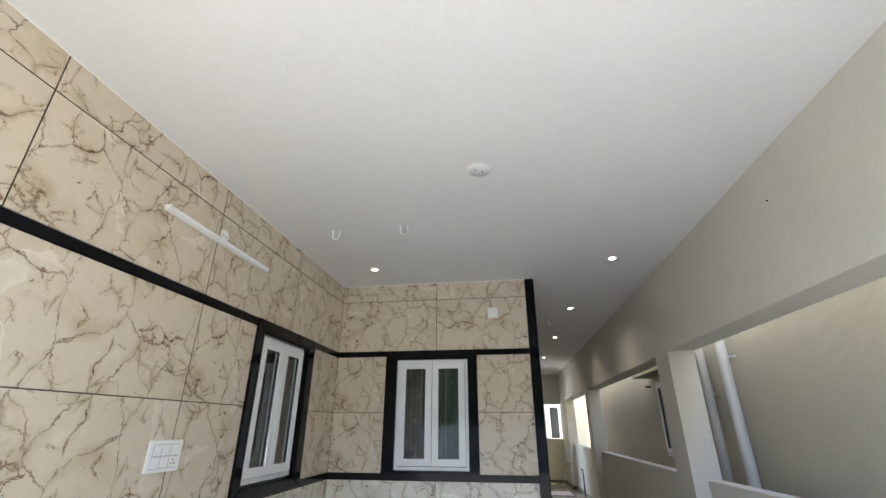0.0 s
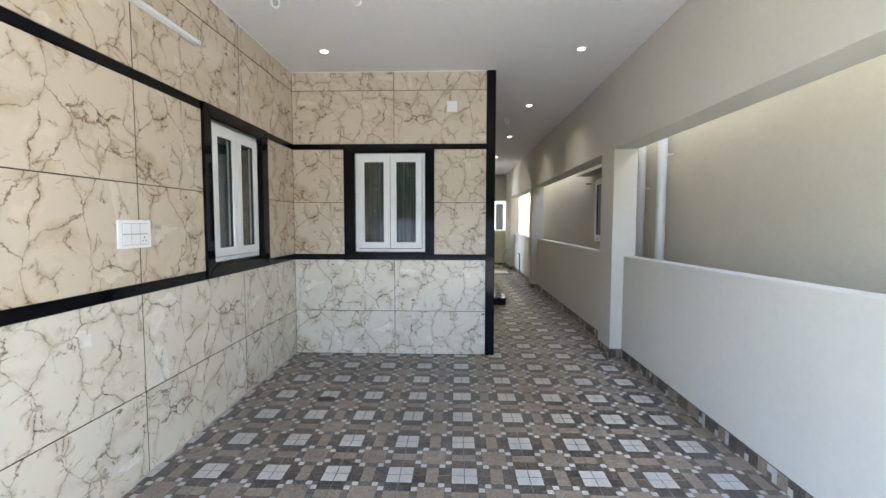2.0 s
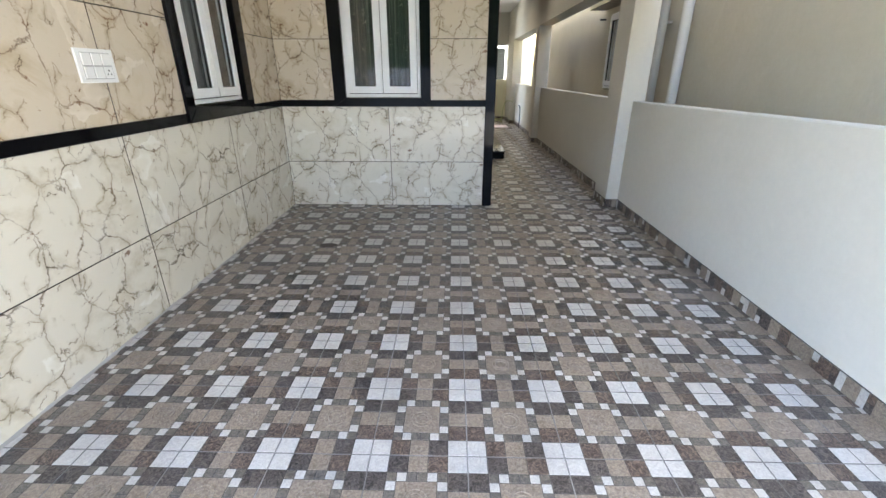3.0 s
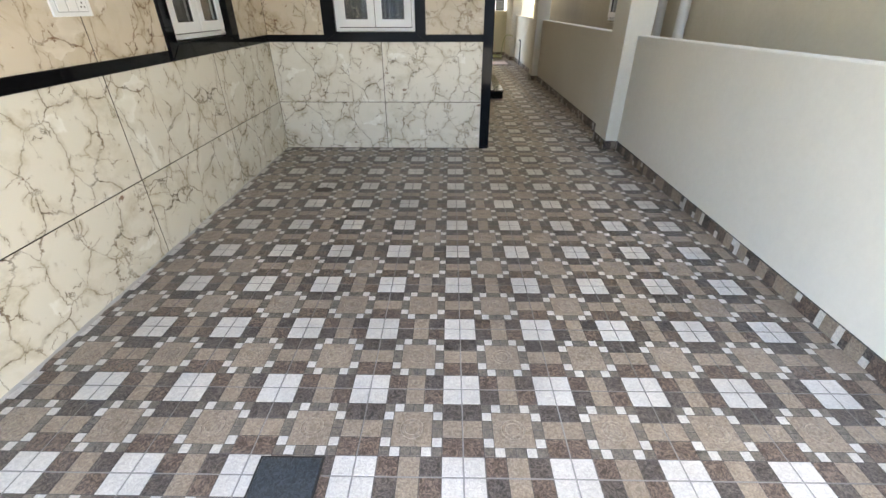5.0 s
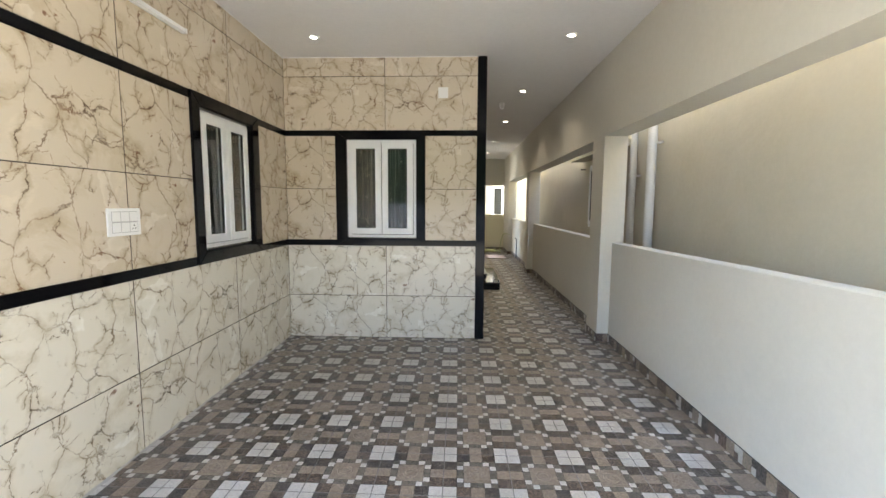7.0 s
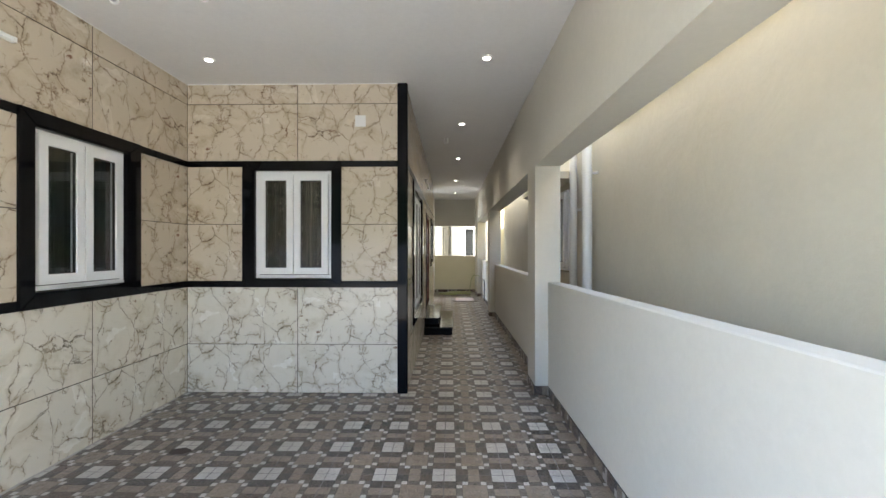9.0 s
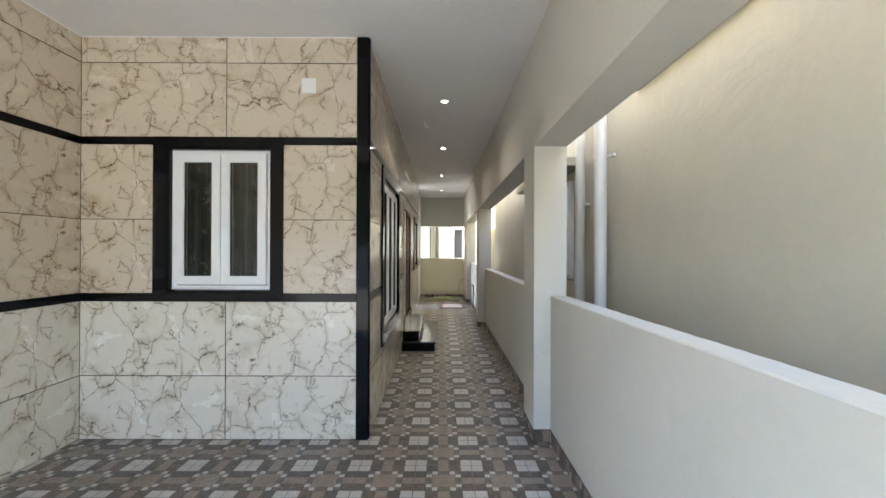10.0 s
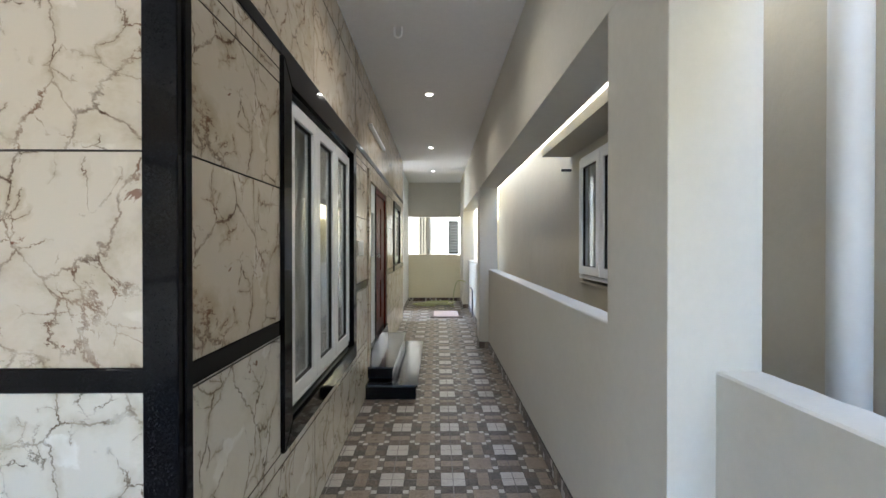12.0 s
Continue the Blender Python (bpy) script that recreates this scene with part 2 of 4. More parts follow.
CONCRETE = make_paint("concrete", (0.46, 0.455, 0.445), (0.38, 0.375, 0.365), 0.9, 0.4)
GROUND_CEMENT = make_paint("ground_cement", (0.215, 0.21, 0.19), (0.165, 0.16, 0.145), 0.9, 0.4)
REAR_RENDER = make_paint("rear_render", (0.30, 0.29, 0.25), (0.27, 0.26, 0.22))
HOOK_PAINT, _, _ = material("hook_paint", 0.4, base=(0.80, 0.80, 0.79))
SLAT_GLASS, _, _ = material("slat_glass", 0.6, base=(0.014, 0.017, 0.015))
# cream, darkened below the wall's tone to carry the weak relief shading
MOULDING = make_paint("moulding_cream_shade", (0.22, 0.20, 0.155), (0.19, 0.175, 0.13))
PINK_TILE = make_paint("pink_tile", (0.62, 0.52, 0.50), (0.55, 0.45, 0.43), 0.5, 0.05)
DARK_PLASTIC, _, _ = material("dark_plastic", 0.45, base=(0.07, 0.07, 0.075))
COVER_STEEL = make_cell("painted_cover", (0.022, 0.032, 0.042), (0.055, 0.07, 0.085), 0.45)
SMEAR = make_paint("wiped_cement", (0.50, 0.48, 0.45), (0.36, 0.34, 0.31), 0.9, 0.5)
STAIN, _, _ = material("dried_spill", 0.5, base=(0.035, 0.022, 0.015))
INTERIOR, _, _ = material("dim_interior_paint", 0.8, base=(0.3, 0.28, 0.25))


# ---- mesh helpers ----
def part(name, bm, mat, parent=None, label="", smooth=False, kind=""):
    me = bpy.data.meshes.new(name)
    bmesh.ops.recalc_face_normals(bm, faces=bm.faces)
    bm.to_mesh(me)
    bm.free()
    me.materials.append(mat)
    if smooth:
        me.polygons.foreach_set("use_smooth", [True] * len(me.polygons))
        me.set_sharp_from_angle(angle=radians(40))
    ob = new(name, me)
    ob.parent = parent
    return tagged(ob, label, kind=kind)


def thing(name, at=(0, 0, 0), label="", category="", group=""):
    ob = new(name)
    ob.matrix_basis = Matrix.Translation(at)
    ob.empty_display_size = 0.1
    return tagged(ob, label, category, group)


def structure(name, bm, mat, label=""):
    return part(name, bm, mat, None, label, kind="structure")


def block(bm, x0, x1, y0, y1, z0, z1, bevel=0.0):
    """A box between those planes."""
    x0, x1, y0, y1, z0, z1 = min(x0, x1), max(x0, x1), min(y0, y1), max(y0, y1), min(z0, z1), max(z0, z1)
    vs = [bm.verts.new((x, y, z)) for x in (x0, x1) for y in (y0, y1) for z in (z0, z1)]
    fs = [bm.faces.new([vs[i] for i in q]) for q in ((0, 1, 3, 2), (4, 6, 7, 5), (0, 4, 5, 1), (2, 3, 7, 6), (0, 2, 6, 4), (1, 5, 7, 3))]
    if bevel:
        edges = list({e for f in fs for e in f.edges})
        bmesh.ops.bevel(bm, geom=edges, offset=bevel, segments=1 if bevel < 0.004 else 2, affect="EDGES", profile=0.6)


def blocks(*boxes, bevel=0.0):
    bm = bmesh.new()
    for b in boxes:
        block(bm, *b, bevel=bevel)
    return bm


def tube(bm, points, radius, sides=10, caps=True):
    """A round pipe along a line of points."""
    rings, pts = [], [Vector(p) for p in points]
    for i, p in enumerate(pts):
        d = (pts[min(i + 1, len(pts) - 1)] - pts[max(i - 1, 0)]).normalized()
        a = d.orthogonal().normalized() if i == 0 else (a - d * a.dot(d)).normalized()
        c = d.cross(a)
        r = radius[i] if isinstance(radius, (list, tuple)) else radius
        rings.append([bm.verts.new(p + (a * math.cos(2 * math.pi * k / sides) + c * math.sin(2 * math.pi * k / sides)) * r) for k in range(sides)])
    for r0, r1 in zip(rings, rings[1:]):
        for k in range(sides):
            bm.faces.new((r0[k], r0[(k + 1) % sides], r1[(k + 1) % sides], r1[k]))
    if caps:
        bm.faces.new(rings[0][::-1]), bm.faces.new(rings[-1])


class Wall:
    """A wall plane: u runs along it, n out of it into the open, z up."""
    def __init__(self, axis, plane, out):
        self.axis, self.plane, self.out = axis, plane, out

    def span(self, u0, u1, n0, n1, z0, z1):
        a, b = self.plane + self.out * n0, self.plane + self.out * n1
        return (a, b, u0, u1, z0, z1) if self.axis == "x" else (u0, u1, a, b, z0, z1)

    def at(self, u, n, z):
        p = self.plane + self.out * n
        return (p, u, z) if self.axis == "x" else (u, p, z)

    def mesh(self, *spans, bevel=0.0):
        return blocks(*[self.span(*s) for s in spans], bevel=bevel)


LEFT, BACK, PASSAGE, NEIGHBOUR = Wall("x", XL, 1), Wall("y", YB, -1), Wall("x", XC, 1), Wall("x", XN, -1)


def pierced(wall, u0, u1, z0, z1, thick, skin, holes):
    """A wall body behind its cladding, with openings (u0, u1, z0, z1) cut through it."""
    cuts = sorted(holes)
    spans, u = [], u0
    for a, b, c, d in cuts:
        spans.append((u, a, -thick, -skin, z0, z1))
        spans.append((a, b, -thick, -skin, z0, c))
        spans.append((a, b, -thick, -skin, d, z1))
        u = b
    spans.append((u, u1, -thick, -skin, z0, z1))
    return wall.mesh(*[s for s in spans if s[1] - s[0] > 0.001 and s[5] - s[4] > 0.001])


# ---- large structure ----
LW = (3.252, 4.05, 1.15, 2.235)      # openings: u0, u1, z0, z1
BW = (-1.0, -0.202, 1.13, 2.24)
CW = (5.645, 7.065, 0.645, 2.165)
DOOR = (7.92, 9.27, 0.43, 2.09)
W2 = (10.31, 11.22, 1.14, 2.05)
SKIN = 0.012

wall_left = structure("wall_left", pierced(LEFT, YL, YB + 0.2, 0, HC, 0.2, SKIN, [LW]), JOINT, "brick wall behind the marble tiles of the porch")
wall_porch = structure("wall_porch", pierced(BACK, XL, XC - SKIN, 0, HC, 0.2, SKIN, [BW]), JOINT, "brick wall behind the marble tiles facing the porch")
wall_passage = structure("wall_passage", pierced(PASSAGE, YB + 0.2, YH, 0, HC, 0.2, SKIN, [CW, DOOR, W2]), JOINT, "brick wall behind the marble tiles of the passage")
# third box reaches left unseen, added to keep sun off the passage floor
structure("ceiling", blocks((XL - 0.2, XO, YF, 4.9, HC, HC + 0.20), (XL - 0.2, XO, 4.9, YH, HC, HC + 0.20), (-1.5, XO, YH, 12.75, HC, HC + 0.20), (-0.6, XO, 12.75, YE + 0.2, HC, HC + 0.20)), CEILING_PAINT, "plain white painted ceiling slab")
structure("house_roof", blocks((-6, XL - 0.2, YL, YH, HC, HC + 0.20)), CONCRETE, "flat concrete roof slab over the house")
bm = blocks((XP, XO, YF, 4.81, HB, HC), (XP, XO, 4.81, YE, HB, HC))
for v in bm.verts:
    if v.co.z < HC - 0.1 and v.co.y < 4.8:
        v.co.z -= 0.009 * (4.81 - v.co.y)
structure("beam", bm, WALL_PAINT, "deep painted beam over the open side")
def parapet_body(a, b):
    """A plastered wall whose top edges waver a little, as a trowel leaves them; it rises slightly towards the porch front."""
    rng = random.Random(int(a * 100))
    bm, loops = bmesh.new(), []
    n = max(2, int((b - a) / 0.045))
    for k in range(n + 1):
        y = a + (b - a) * k / n
        h = HP + 0.0155 * max(0.0, 4.81 - y)
        w = [rng.uniform(-1, 1) * (0 < k < n) for _ in range(4)]
        shape = ((XI, 0), (XI, h - 0.006), (XI + 0.006 + 0.001 * w[0], h + 0.0008 * w[1]), (XO - 0.006 + 0.002 * w[2], h + 0.0012 * w[1]), (XO + 0.0015 * w[3], h - 0.006), (XO, 0))
        loops.append([bm.verts.new((x, y, z)) for x, z in shape])
    for p, q in zip(loops, loops[1:]):
        for i in range(6):
            bm.faces.new((p[i], p[(i + 1) % 6], q[(i + 1) % 6], q[i]))
    bm.faces.new(loops[0]), bm.faces.new(loops[-1][::-1])
    return bm


piers = [(YF, YF + 0.25), (4.81, 5.20), (9.68, 10.02), (13.5, YE)]
for a, b in piers:
    structure("pillar", blocks((XP, XO, a, b, 0, HB), bevel=0.004), WALL_PAINT, "square off-white painted pillar between the openings")
for (_, a), (b, _) in zip(piers, piers[1:]):
    structure("parapet", parapet_body(a, b), WALL_PAINT, "waist-high off-white painted parapet wall")
# added out of view, to trim the light entering the porch front
structure("beam_front", blocks((XL, XP, YF, YF + 0.2, 2.85, HC)), WALL_PAINT, "unseen beam added over the porch front to hold back sky light")
# its cream colour holds the yellow light thrown up from the sunny floor
structure("wall_end_lower", blocks((0.22, XP, YE, YE + 0.15, 0, 1.217)), BOUNCE_LIT_RENDER, "low painted wall closing the passage")
structure("wall_end_upper", blocks((0.22, XP, YE, YE + 0.15, 2.207, HC)), WALL_PAINT, "painted beam over the end opening")
structure("wall_end_side", blocks((0.22, 0.465, 13.1, YE, 0, HC)), WHITE_RENDER, "white painted pier beside the end opening")
NW = (5.85, 7.28, 1.155, 2.19)
structure("wall_neighbour_front", NEIGHBOUR.mesh((YF - 3, 5.0, -0.2, 0.0, -0.3, 3.1)), NEIGHBOUR_PAINT, "taller front part of the beige rendered wall next door")
structure("wall_neighbour", pierced(NEIGHBOUR, 5.0, 12.2, -0.3, 3.1, 0.2, 0.0, [NW]), NEIGHBOUR_PAINT, "tall plain beige rendered wall of the house next door")
structure("wall_neighbour_rear", blocks((XN + 0.25, XN + 0.45, 12.2, 15.495, -0.2, 3.9)), REAR_CREAM, "sunlit cream rendered wall of the house next door")
structure("neighbour_inside", blocks((XN + 0.2, XN + 1.6, 5.5, 5.6, 0.9, 2.6), (XN + 0.2, XN + 1.6, 7.7, 7.8, 0.9, 2.6), (XN + 1.5, XN + 1.6, 5.6, 7.7, 0.9, 2.6), (XN + 0.2, XN + 1.5, 5.6, 7.7, 0.9, 1.0), (XN + 0.2, XN + 1.5, 5.6, 7.7, 2.5, 2.6)), INTERIOR, "dim room behind the neighbour's window")
structure("plaster_ledge", NEIGHBOUR.mesh((YF - 2, 4.455, 0.0, 0.028, 2.552, 2.60), bevel=0.004), NEIGHBOUR_PAINT, "thin plastered ledge along the neighbour's wall")
structure("ground", blocks((-60, 60, -60, 80, -0.4, -0.06)), GROUND_CEMENT, "bare concrete ground round the house")
structure("floor", blocks((XL, XO, YF, 4.9, -0.05, -0.006), (XL, XO, 4.9, YE + 0.1, -0.05, -0.006)), GROUT, "grouted bed under the patterned floor tiles")
# closed rooms behind the windows
structure("wall_house_inside", blocks((-6, XL - 0.2, YL, YL + 0.2, -0.05, HC), (-6, -5.8, YL, YH, -0.05, HC), (-6, XC - 0.2, YH - 0.2, YH, -0.05, HC), (-6, XL - 0.2, YB, YB + 0.2, -0.05, HC)), INTERIOR, "plain inner walls of the dim rooms")
structure("floor_inside", blocks((-6, XL - 0.2, YL, YH, -0.04, 0.35), (XL - 0.2, XC - 0.2, YB + 0.2, YH, -0.04, 0.35)), INTERIOR, "dim floor of the rooms")
# added behind the camera so the panes mirror something other than sky
structure("street_wall", blocks((-16, XN, -9.2, -9, -0.2, 1.6)), CONCRETE, "unseen plain grey wall added across the drive for the reflections")
# added out of view, tall enough to keep bright sky out of the panes
structure("hedge_wall", blocks((-16, 14, -21.5, -20, -0.2, 7.0)), SCREEN_GREEN, "unseen dark green wall added to darken the window reflections")


# ---- marble cladding, bands and corner trim ----
ROWS = [(0, 0.488), (0.488, 1.06), (1.121, 1.69), (1.69, 2.268), (2.325, 2.897), (2.897, HC)]


def printed(ob, wall, u, z, sheet, turned=False):
    """Lays one of the printed sheets over the tile whose corner is at u, z."""
    me = ob.data
    layer = me.uv_layers.new(name="print")
    for loop in me.loops:
        co = me.vertices[loop.vertex_index].co
        du, dz = (co.y if wall.axis == "x" else co.x) - u, co.z - z
        if turned:
            du, dz = 1.19 - du, 0.58 - dz
        layer.data[loop.index].uv = (du + 3.7 * sheet, dz + 1.3 * sheet)
    return ob


def clad(wall, parent, u0, u1, z0, z1, corner, sheet, turned):
    g = 0.003
    bm = wall.mesh((u0 + g, u1 - g, -SKIN, 0, z0 + g, z1 - g))
    ob = printed(part("tile", bm, MARBLE_PALE if z1 < 1.1 else MARBLE, parent), wall, *corner, sheet, turned)
    ob.data.materials.append(JOINT)                # cement stands against the tile's edges
    for face in ob.data.polygons:
        if abs(face.normal.x if wall.axis == "x" else face.normal.y) < 0.5:
            face.material_index = 1


def run(wall, parent, joints, rows, skip=()):
    """Tiles between the joints in each row, leaving out (u0, u1, z0, z1) areas, whose edges are joints too."""
    for row, (z0, z1) in enumerate(rows):
        zs = sorted({z0, z1, *[z for s in skip for z in s[2:] if z0 < z < z1]})
        for za, zb in zip(zs, zs[1:]):
            here = [s for s in skip if s[2] < zb - 0.001 and s[3] > za + 0.001]
            us = sorted({*joints, *[u for s in here for u in s[:2] if joints[0] < u < joints[-1]]})
            # joints that fall within an opening are dropped
            us = [u for u in us if not any(s[0] < u < s[1] for s in here)]
            for ua, ub in zip(us, us[1:]):
                mid = (ua + ub) / 2
                if not any(s[0] < mid < s[1] for s in here):
                    column = max(k for k, j in enumerate(joints) if j < mid)
                    sheet = 1 + (column + (row // 2 if wall is LEFT else row // 4)) % 3
                    clad(wall, parent, ua, ub, za, zb, (joints[column], z0), sheet, (row + column * (row // 2)) % 3 == 1)


def surround(wall, name, outer, inner, label):
    """Polished granite architrave of four mitred slabs round an opening."""
    (u0, u1, z0, z1), (a, b, c, d) = outer, inner
    top = thing(name, wall.at((u0 + u1) / 2, 0, z0), label, "window surround")
    for corners in (((u0, z0), (u1, z0), (b, c), (a, c)), ((u1, z0), (u1, z1), (b, d), (b, c)), ((u1, z1), (u0, z1), (a, d), (b, d)), ((u0, z1), (u0, z0), (a, c), (a, d))):
        bm = bmesh.new()
        mid = [sum(v) / 4 for v in zip(*corners)]
        quad = [(u + (mid[0] - u) * 0.004, z + (mid[1] - z) * 0.004) for u, z in corners]
        low = [bm.verts.new(wall.at(u, -SKIN, z)) for u, z in quad]
        high = [bm.verts.new(wall.at(u, 0.018, z)) for u, z in quad]
        bm.faces.new(low), bm.faces.new(high)
        for i in range(4):
            bm.faces.new((low[i], low[(i + 1) % 4], high[(i + 1) % 4], high[i]))
        bmesh.ops.bevel(bm, geom=[e for e in bm.edges if e.verts[0] in high and e.verts[1] in high], offset=0.003, segments=2, affect="EDGES")
        ob = part("slab", bm, GRANITE, top)
        ob.matrix_parent_inverse = top.matrix_basis.inverted()
    bm = wall.mesh((a - 0.0, a + 0.012, -0.12, 0.004, c, d), (b - 0.012, b, -0.12, 0.004, c, d), (a + 0.012, b - 0.012, -0.12, 0.004, c, c + 0.012), (a + 0.012, b - 0.012, -0.12, 0.004, d - 0.012, d))
    ob = part("reveal", bm, GRANITE, top)
    ob.matrix_parent_inverse = top.matrix_basis.inverted()
    return top


def keep_place(ob, parent):
    ob.parent = parent
    ob.matrix_parent_inverse = parent.matrix_basis.inverted()
    return ob


def casement(wall, name, hole, sashes, label, inset=0.03, cloth=None, net=None):
    """A uPVC window with an outer frame and so many sashes; each has its own glass and gasket."""
    a, b, c, d = hole
    a, b, c, d = a + 0.013, b - 0.013, c + 0.018, d - 0.013
    w = thing(name, wall.at((a + b) / 2, -inset, c), label, "window")
    n1 = -inset
    f = 0.032
    keep_place(part("window_frame", ring(wall, a, b, c, d, f, n1 - 0.06, n1), UPVC), w)
    step = (b - a - 2 * f) / sashes
    s = 0.066
    # black ring stands in for the shade in the gap round the sashes
    keep_place(part("rebate", ring(wall, a + f, b - f, c + f, d - f, 0.008, n1 - 0.05, n1 - 0.012, 0.001), GASKET), w)
    keep_place(part("drip_sill", wall.mesh((a + 0.004, b - 0.004, n1, n1 + 0.008, c + 0.002, c + 0.022), bevel=0.003), UPVC), w)
    for i in range(sashes):
        u0 = a + f + i * step + 0.004
        u1 = u0 + step - 0.008
        z0, z1 = c + f + 0.008, d - f + 0.004
        m1 = n1 + 0.022
        sash = keep_place(part("sash", ring(wall, u0, u1, z0, z1, s, n1 - 0.03, m1), UPVC), w)
        p0, p1, q0, q1 = u0 + s, u1 - s, z0 + s, z1 - s
        keep_place(part("gasket", wall.mesh((p0, p1, n1 - 0.01, m1 - 0.012, q0, q0 + 0.006), (p0, p1, n1 - 0.01, m1 - 0.012, q1 - 0.006, q1), (p0, p0 + 0.006, n1 - 0.01, m1 - 0.012, q0, q1), (p1 - 0.006, p1, n1 - 0.01, m1 - 0.012, q0, q1)), GASKET), sash)
        keep_place(part("pane", wall.mesh((p0, p1, n1 - 0.006, n1 - 0.001, q0, q1)), GLASS), sash).visible_shadow = not cloth
    for i in range(1, sashes):
        u = a + f + i * step
        # black strip paints the shaded gap between neighbouring sashes
        keep_place(part("seal", wall.mesh((u - 0.0034, u + 0.0034, n1 - 0.02, n1 + 0.004, c + f, d - f)), GASKET), w)
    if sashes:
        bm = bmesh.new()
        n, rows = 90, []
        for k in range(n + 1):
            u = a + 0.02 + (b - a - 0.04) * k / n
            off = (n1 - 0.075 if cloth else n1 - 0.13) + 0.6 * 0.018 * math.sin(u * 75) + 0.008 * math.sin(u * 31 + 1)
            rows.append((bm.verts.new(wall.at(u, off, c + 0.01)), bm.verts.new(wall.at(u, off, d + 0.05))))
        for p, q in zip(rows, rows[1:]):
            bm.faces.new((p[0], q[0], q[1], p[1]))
        t = thing("curtain", wall.at((a + b) / 2, -inset - 0.16, c), "pale grey curtain hanging in straight folds behind a closed window" if cloth else "plain grey-green curtain, coloured dark for the dim room, behind a closed window" if net else "dim patterned net curtain hanging behind a closed window", "curtain")
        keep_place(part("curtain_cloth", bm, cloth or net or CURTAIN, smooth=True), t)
    return w


def ring(wall, a, b, c, d, w, n0, n1, bevel=0.003):
    """A mitred rectangular frame w wide, as one solid."""
    bm = bmesh.new()
    loops = []
    for k, n in ((0, n0), (0, n1), (w, n1), (w, n0)):
        loops.append([bm.verts.new(wall.at(u, n, z)) for u, z in ((a + k, c + k), (b - k, c + k), (b - k, d - k), (a + k, d - k))])
    front = []
    for p, q in zip(loops, loops[1:] + loops[:1]):
        for i in range(4):
            f = bm.faces.new((p[i], p[(i + 1) % 4], q[(i + 1) % 4], q[i]))
            if p is loops[1]:
                front.append(f)
    rim = {loops[1][i] for i in range(4)}, {loops[2][i] for i in range(4)}
    edges = [e for e in bm.edges if any(e.verts[0] in r and e.verts[1] in r for r in rim)]
    bmesh.ops.bevel(bm, geom=edges, offset=bevel, segments=2, affect="EDGES")
    return bm


def band(wall, u0, u1, z0, z1):
    part("granite_band", wall.mesh((u0, u1, -SKIN, 0.006, z0, z1), bevel=0.002), GRANITE, None, "thin polished black granite band on the marble wall", kind="structure")


LO, BO, CO, WO = (3.153, 4.172, 1.062, 2.327), (-1.108, -0.114, 1.06, 2.325), (5.545, 7.175, 0.543, 2.265), (10.23, 11.31, 1.05, 2.14)
DO = (7.81, 9.37, 0.0, 2.20)
run(LEFT, wall_left, [YL, 1.35, 2.53, 3.698, YB], ROWS, [LO])
run(BACK, wall_porch, [XL, -0.553, XE], ROWS, [BO])
run(PASSAGE, wall_passage, [4.875, 6.05, 7.23, 8.4, 9.6, 10.77, YH], ROWS, [CO, DO, WO])
surround(LEFT, "window_surround", LO, LW, "polished black granite surround of the casement on the long marble wall")
surround(BACK, "window_surround", BO, BW, "polished black granite surround of the casement facing the porch")
surround(PASSAGE, "window_surround", CO, CW, "polished black granite surround of the tall window in the passage")
surround(PASSAGE, "window_surround", WO, W2, "black granite surround of the small window beyond the door")
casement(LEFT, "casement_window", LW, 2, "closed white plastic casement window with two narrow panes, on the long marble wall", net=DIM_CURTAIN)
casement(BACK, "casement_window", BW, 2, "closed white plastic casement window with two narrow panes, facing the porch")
casement(PASSAGE, "casement_window", CW, 3, "closed tall white plastic window with three sashes beside the passage", cloth=SHEER_CURTAIN)
casement(PASSAGE, "casement_window", W2, 2, "closed white plastic window beyond the door")
for z0, z1 in ((1.06, 1.121), (2.268, 2.325)):
    for wall, spans in ((LEFT, [(YL, LO[0]), (LO[1], YB)]), (BACK, [(XL + 0.007, BO[0]), (BO[1], XE)]), (PASSAGE, [(4.875, CO[0]), (CO[1], DO[0]), (DO[1], WO[0]), (WO[1], YH)])):
        for a, b in spans:
            band(wall, a, b, z0, z1)
band(PASSAGE, CO[0], CO[1], 2.268, 2.325)
band(PASSAGE, DO[0], DO[1], 2.268, 2.325)
band(PASSAGE, WO[0], WO[1], 2.268, 2.325)
structure("corner_trim", blocks((XE, XC + 0.006, YB - 0.012, YB + SKIN, 0, HC), (XC - SKIN, XC + 0.012, YB + SKIN, 4.875, 0, HC), bevel=0.003), GRANITE, "black granite strip up the corner of the marble wall")


# ---- steps and door ----
def steps():
    t = thing("entrance_steps", (XC, 7.7, 0.0), "two polished black granite steps up to the side door", "steps")
    for name, x1, y0, y1, z0, z1 in (("lower_step", XC + 0.475, 7.69, 9.53, 0, 0.135), ("upper_step", XC + 0.24, 7.82, 9.45, 0.135, 0.27)):
        keep_place(part(name, blocks((XC + 0.001, x1, y0, y1, z0 + (0 if z0 < 0.1 else 0.022), z1 - 0.022)), GRANITE), t)
        keep_place(part("tread", blocks((XC + 0.001, x1 + 0.015, y0 - 0.015, y1 + 0.015, z1 - 0.022, z1 + (0.0 if z0 < 0.1 else 0.0)), bevel=0.004), TREAD), t)


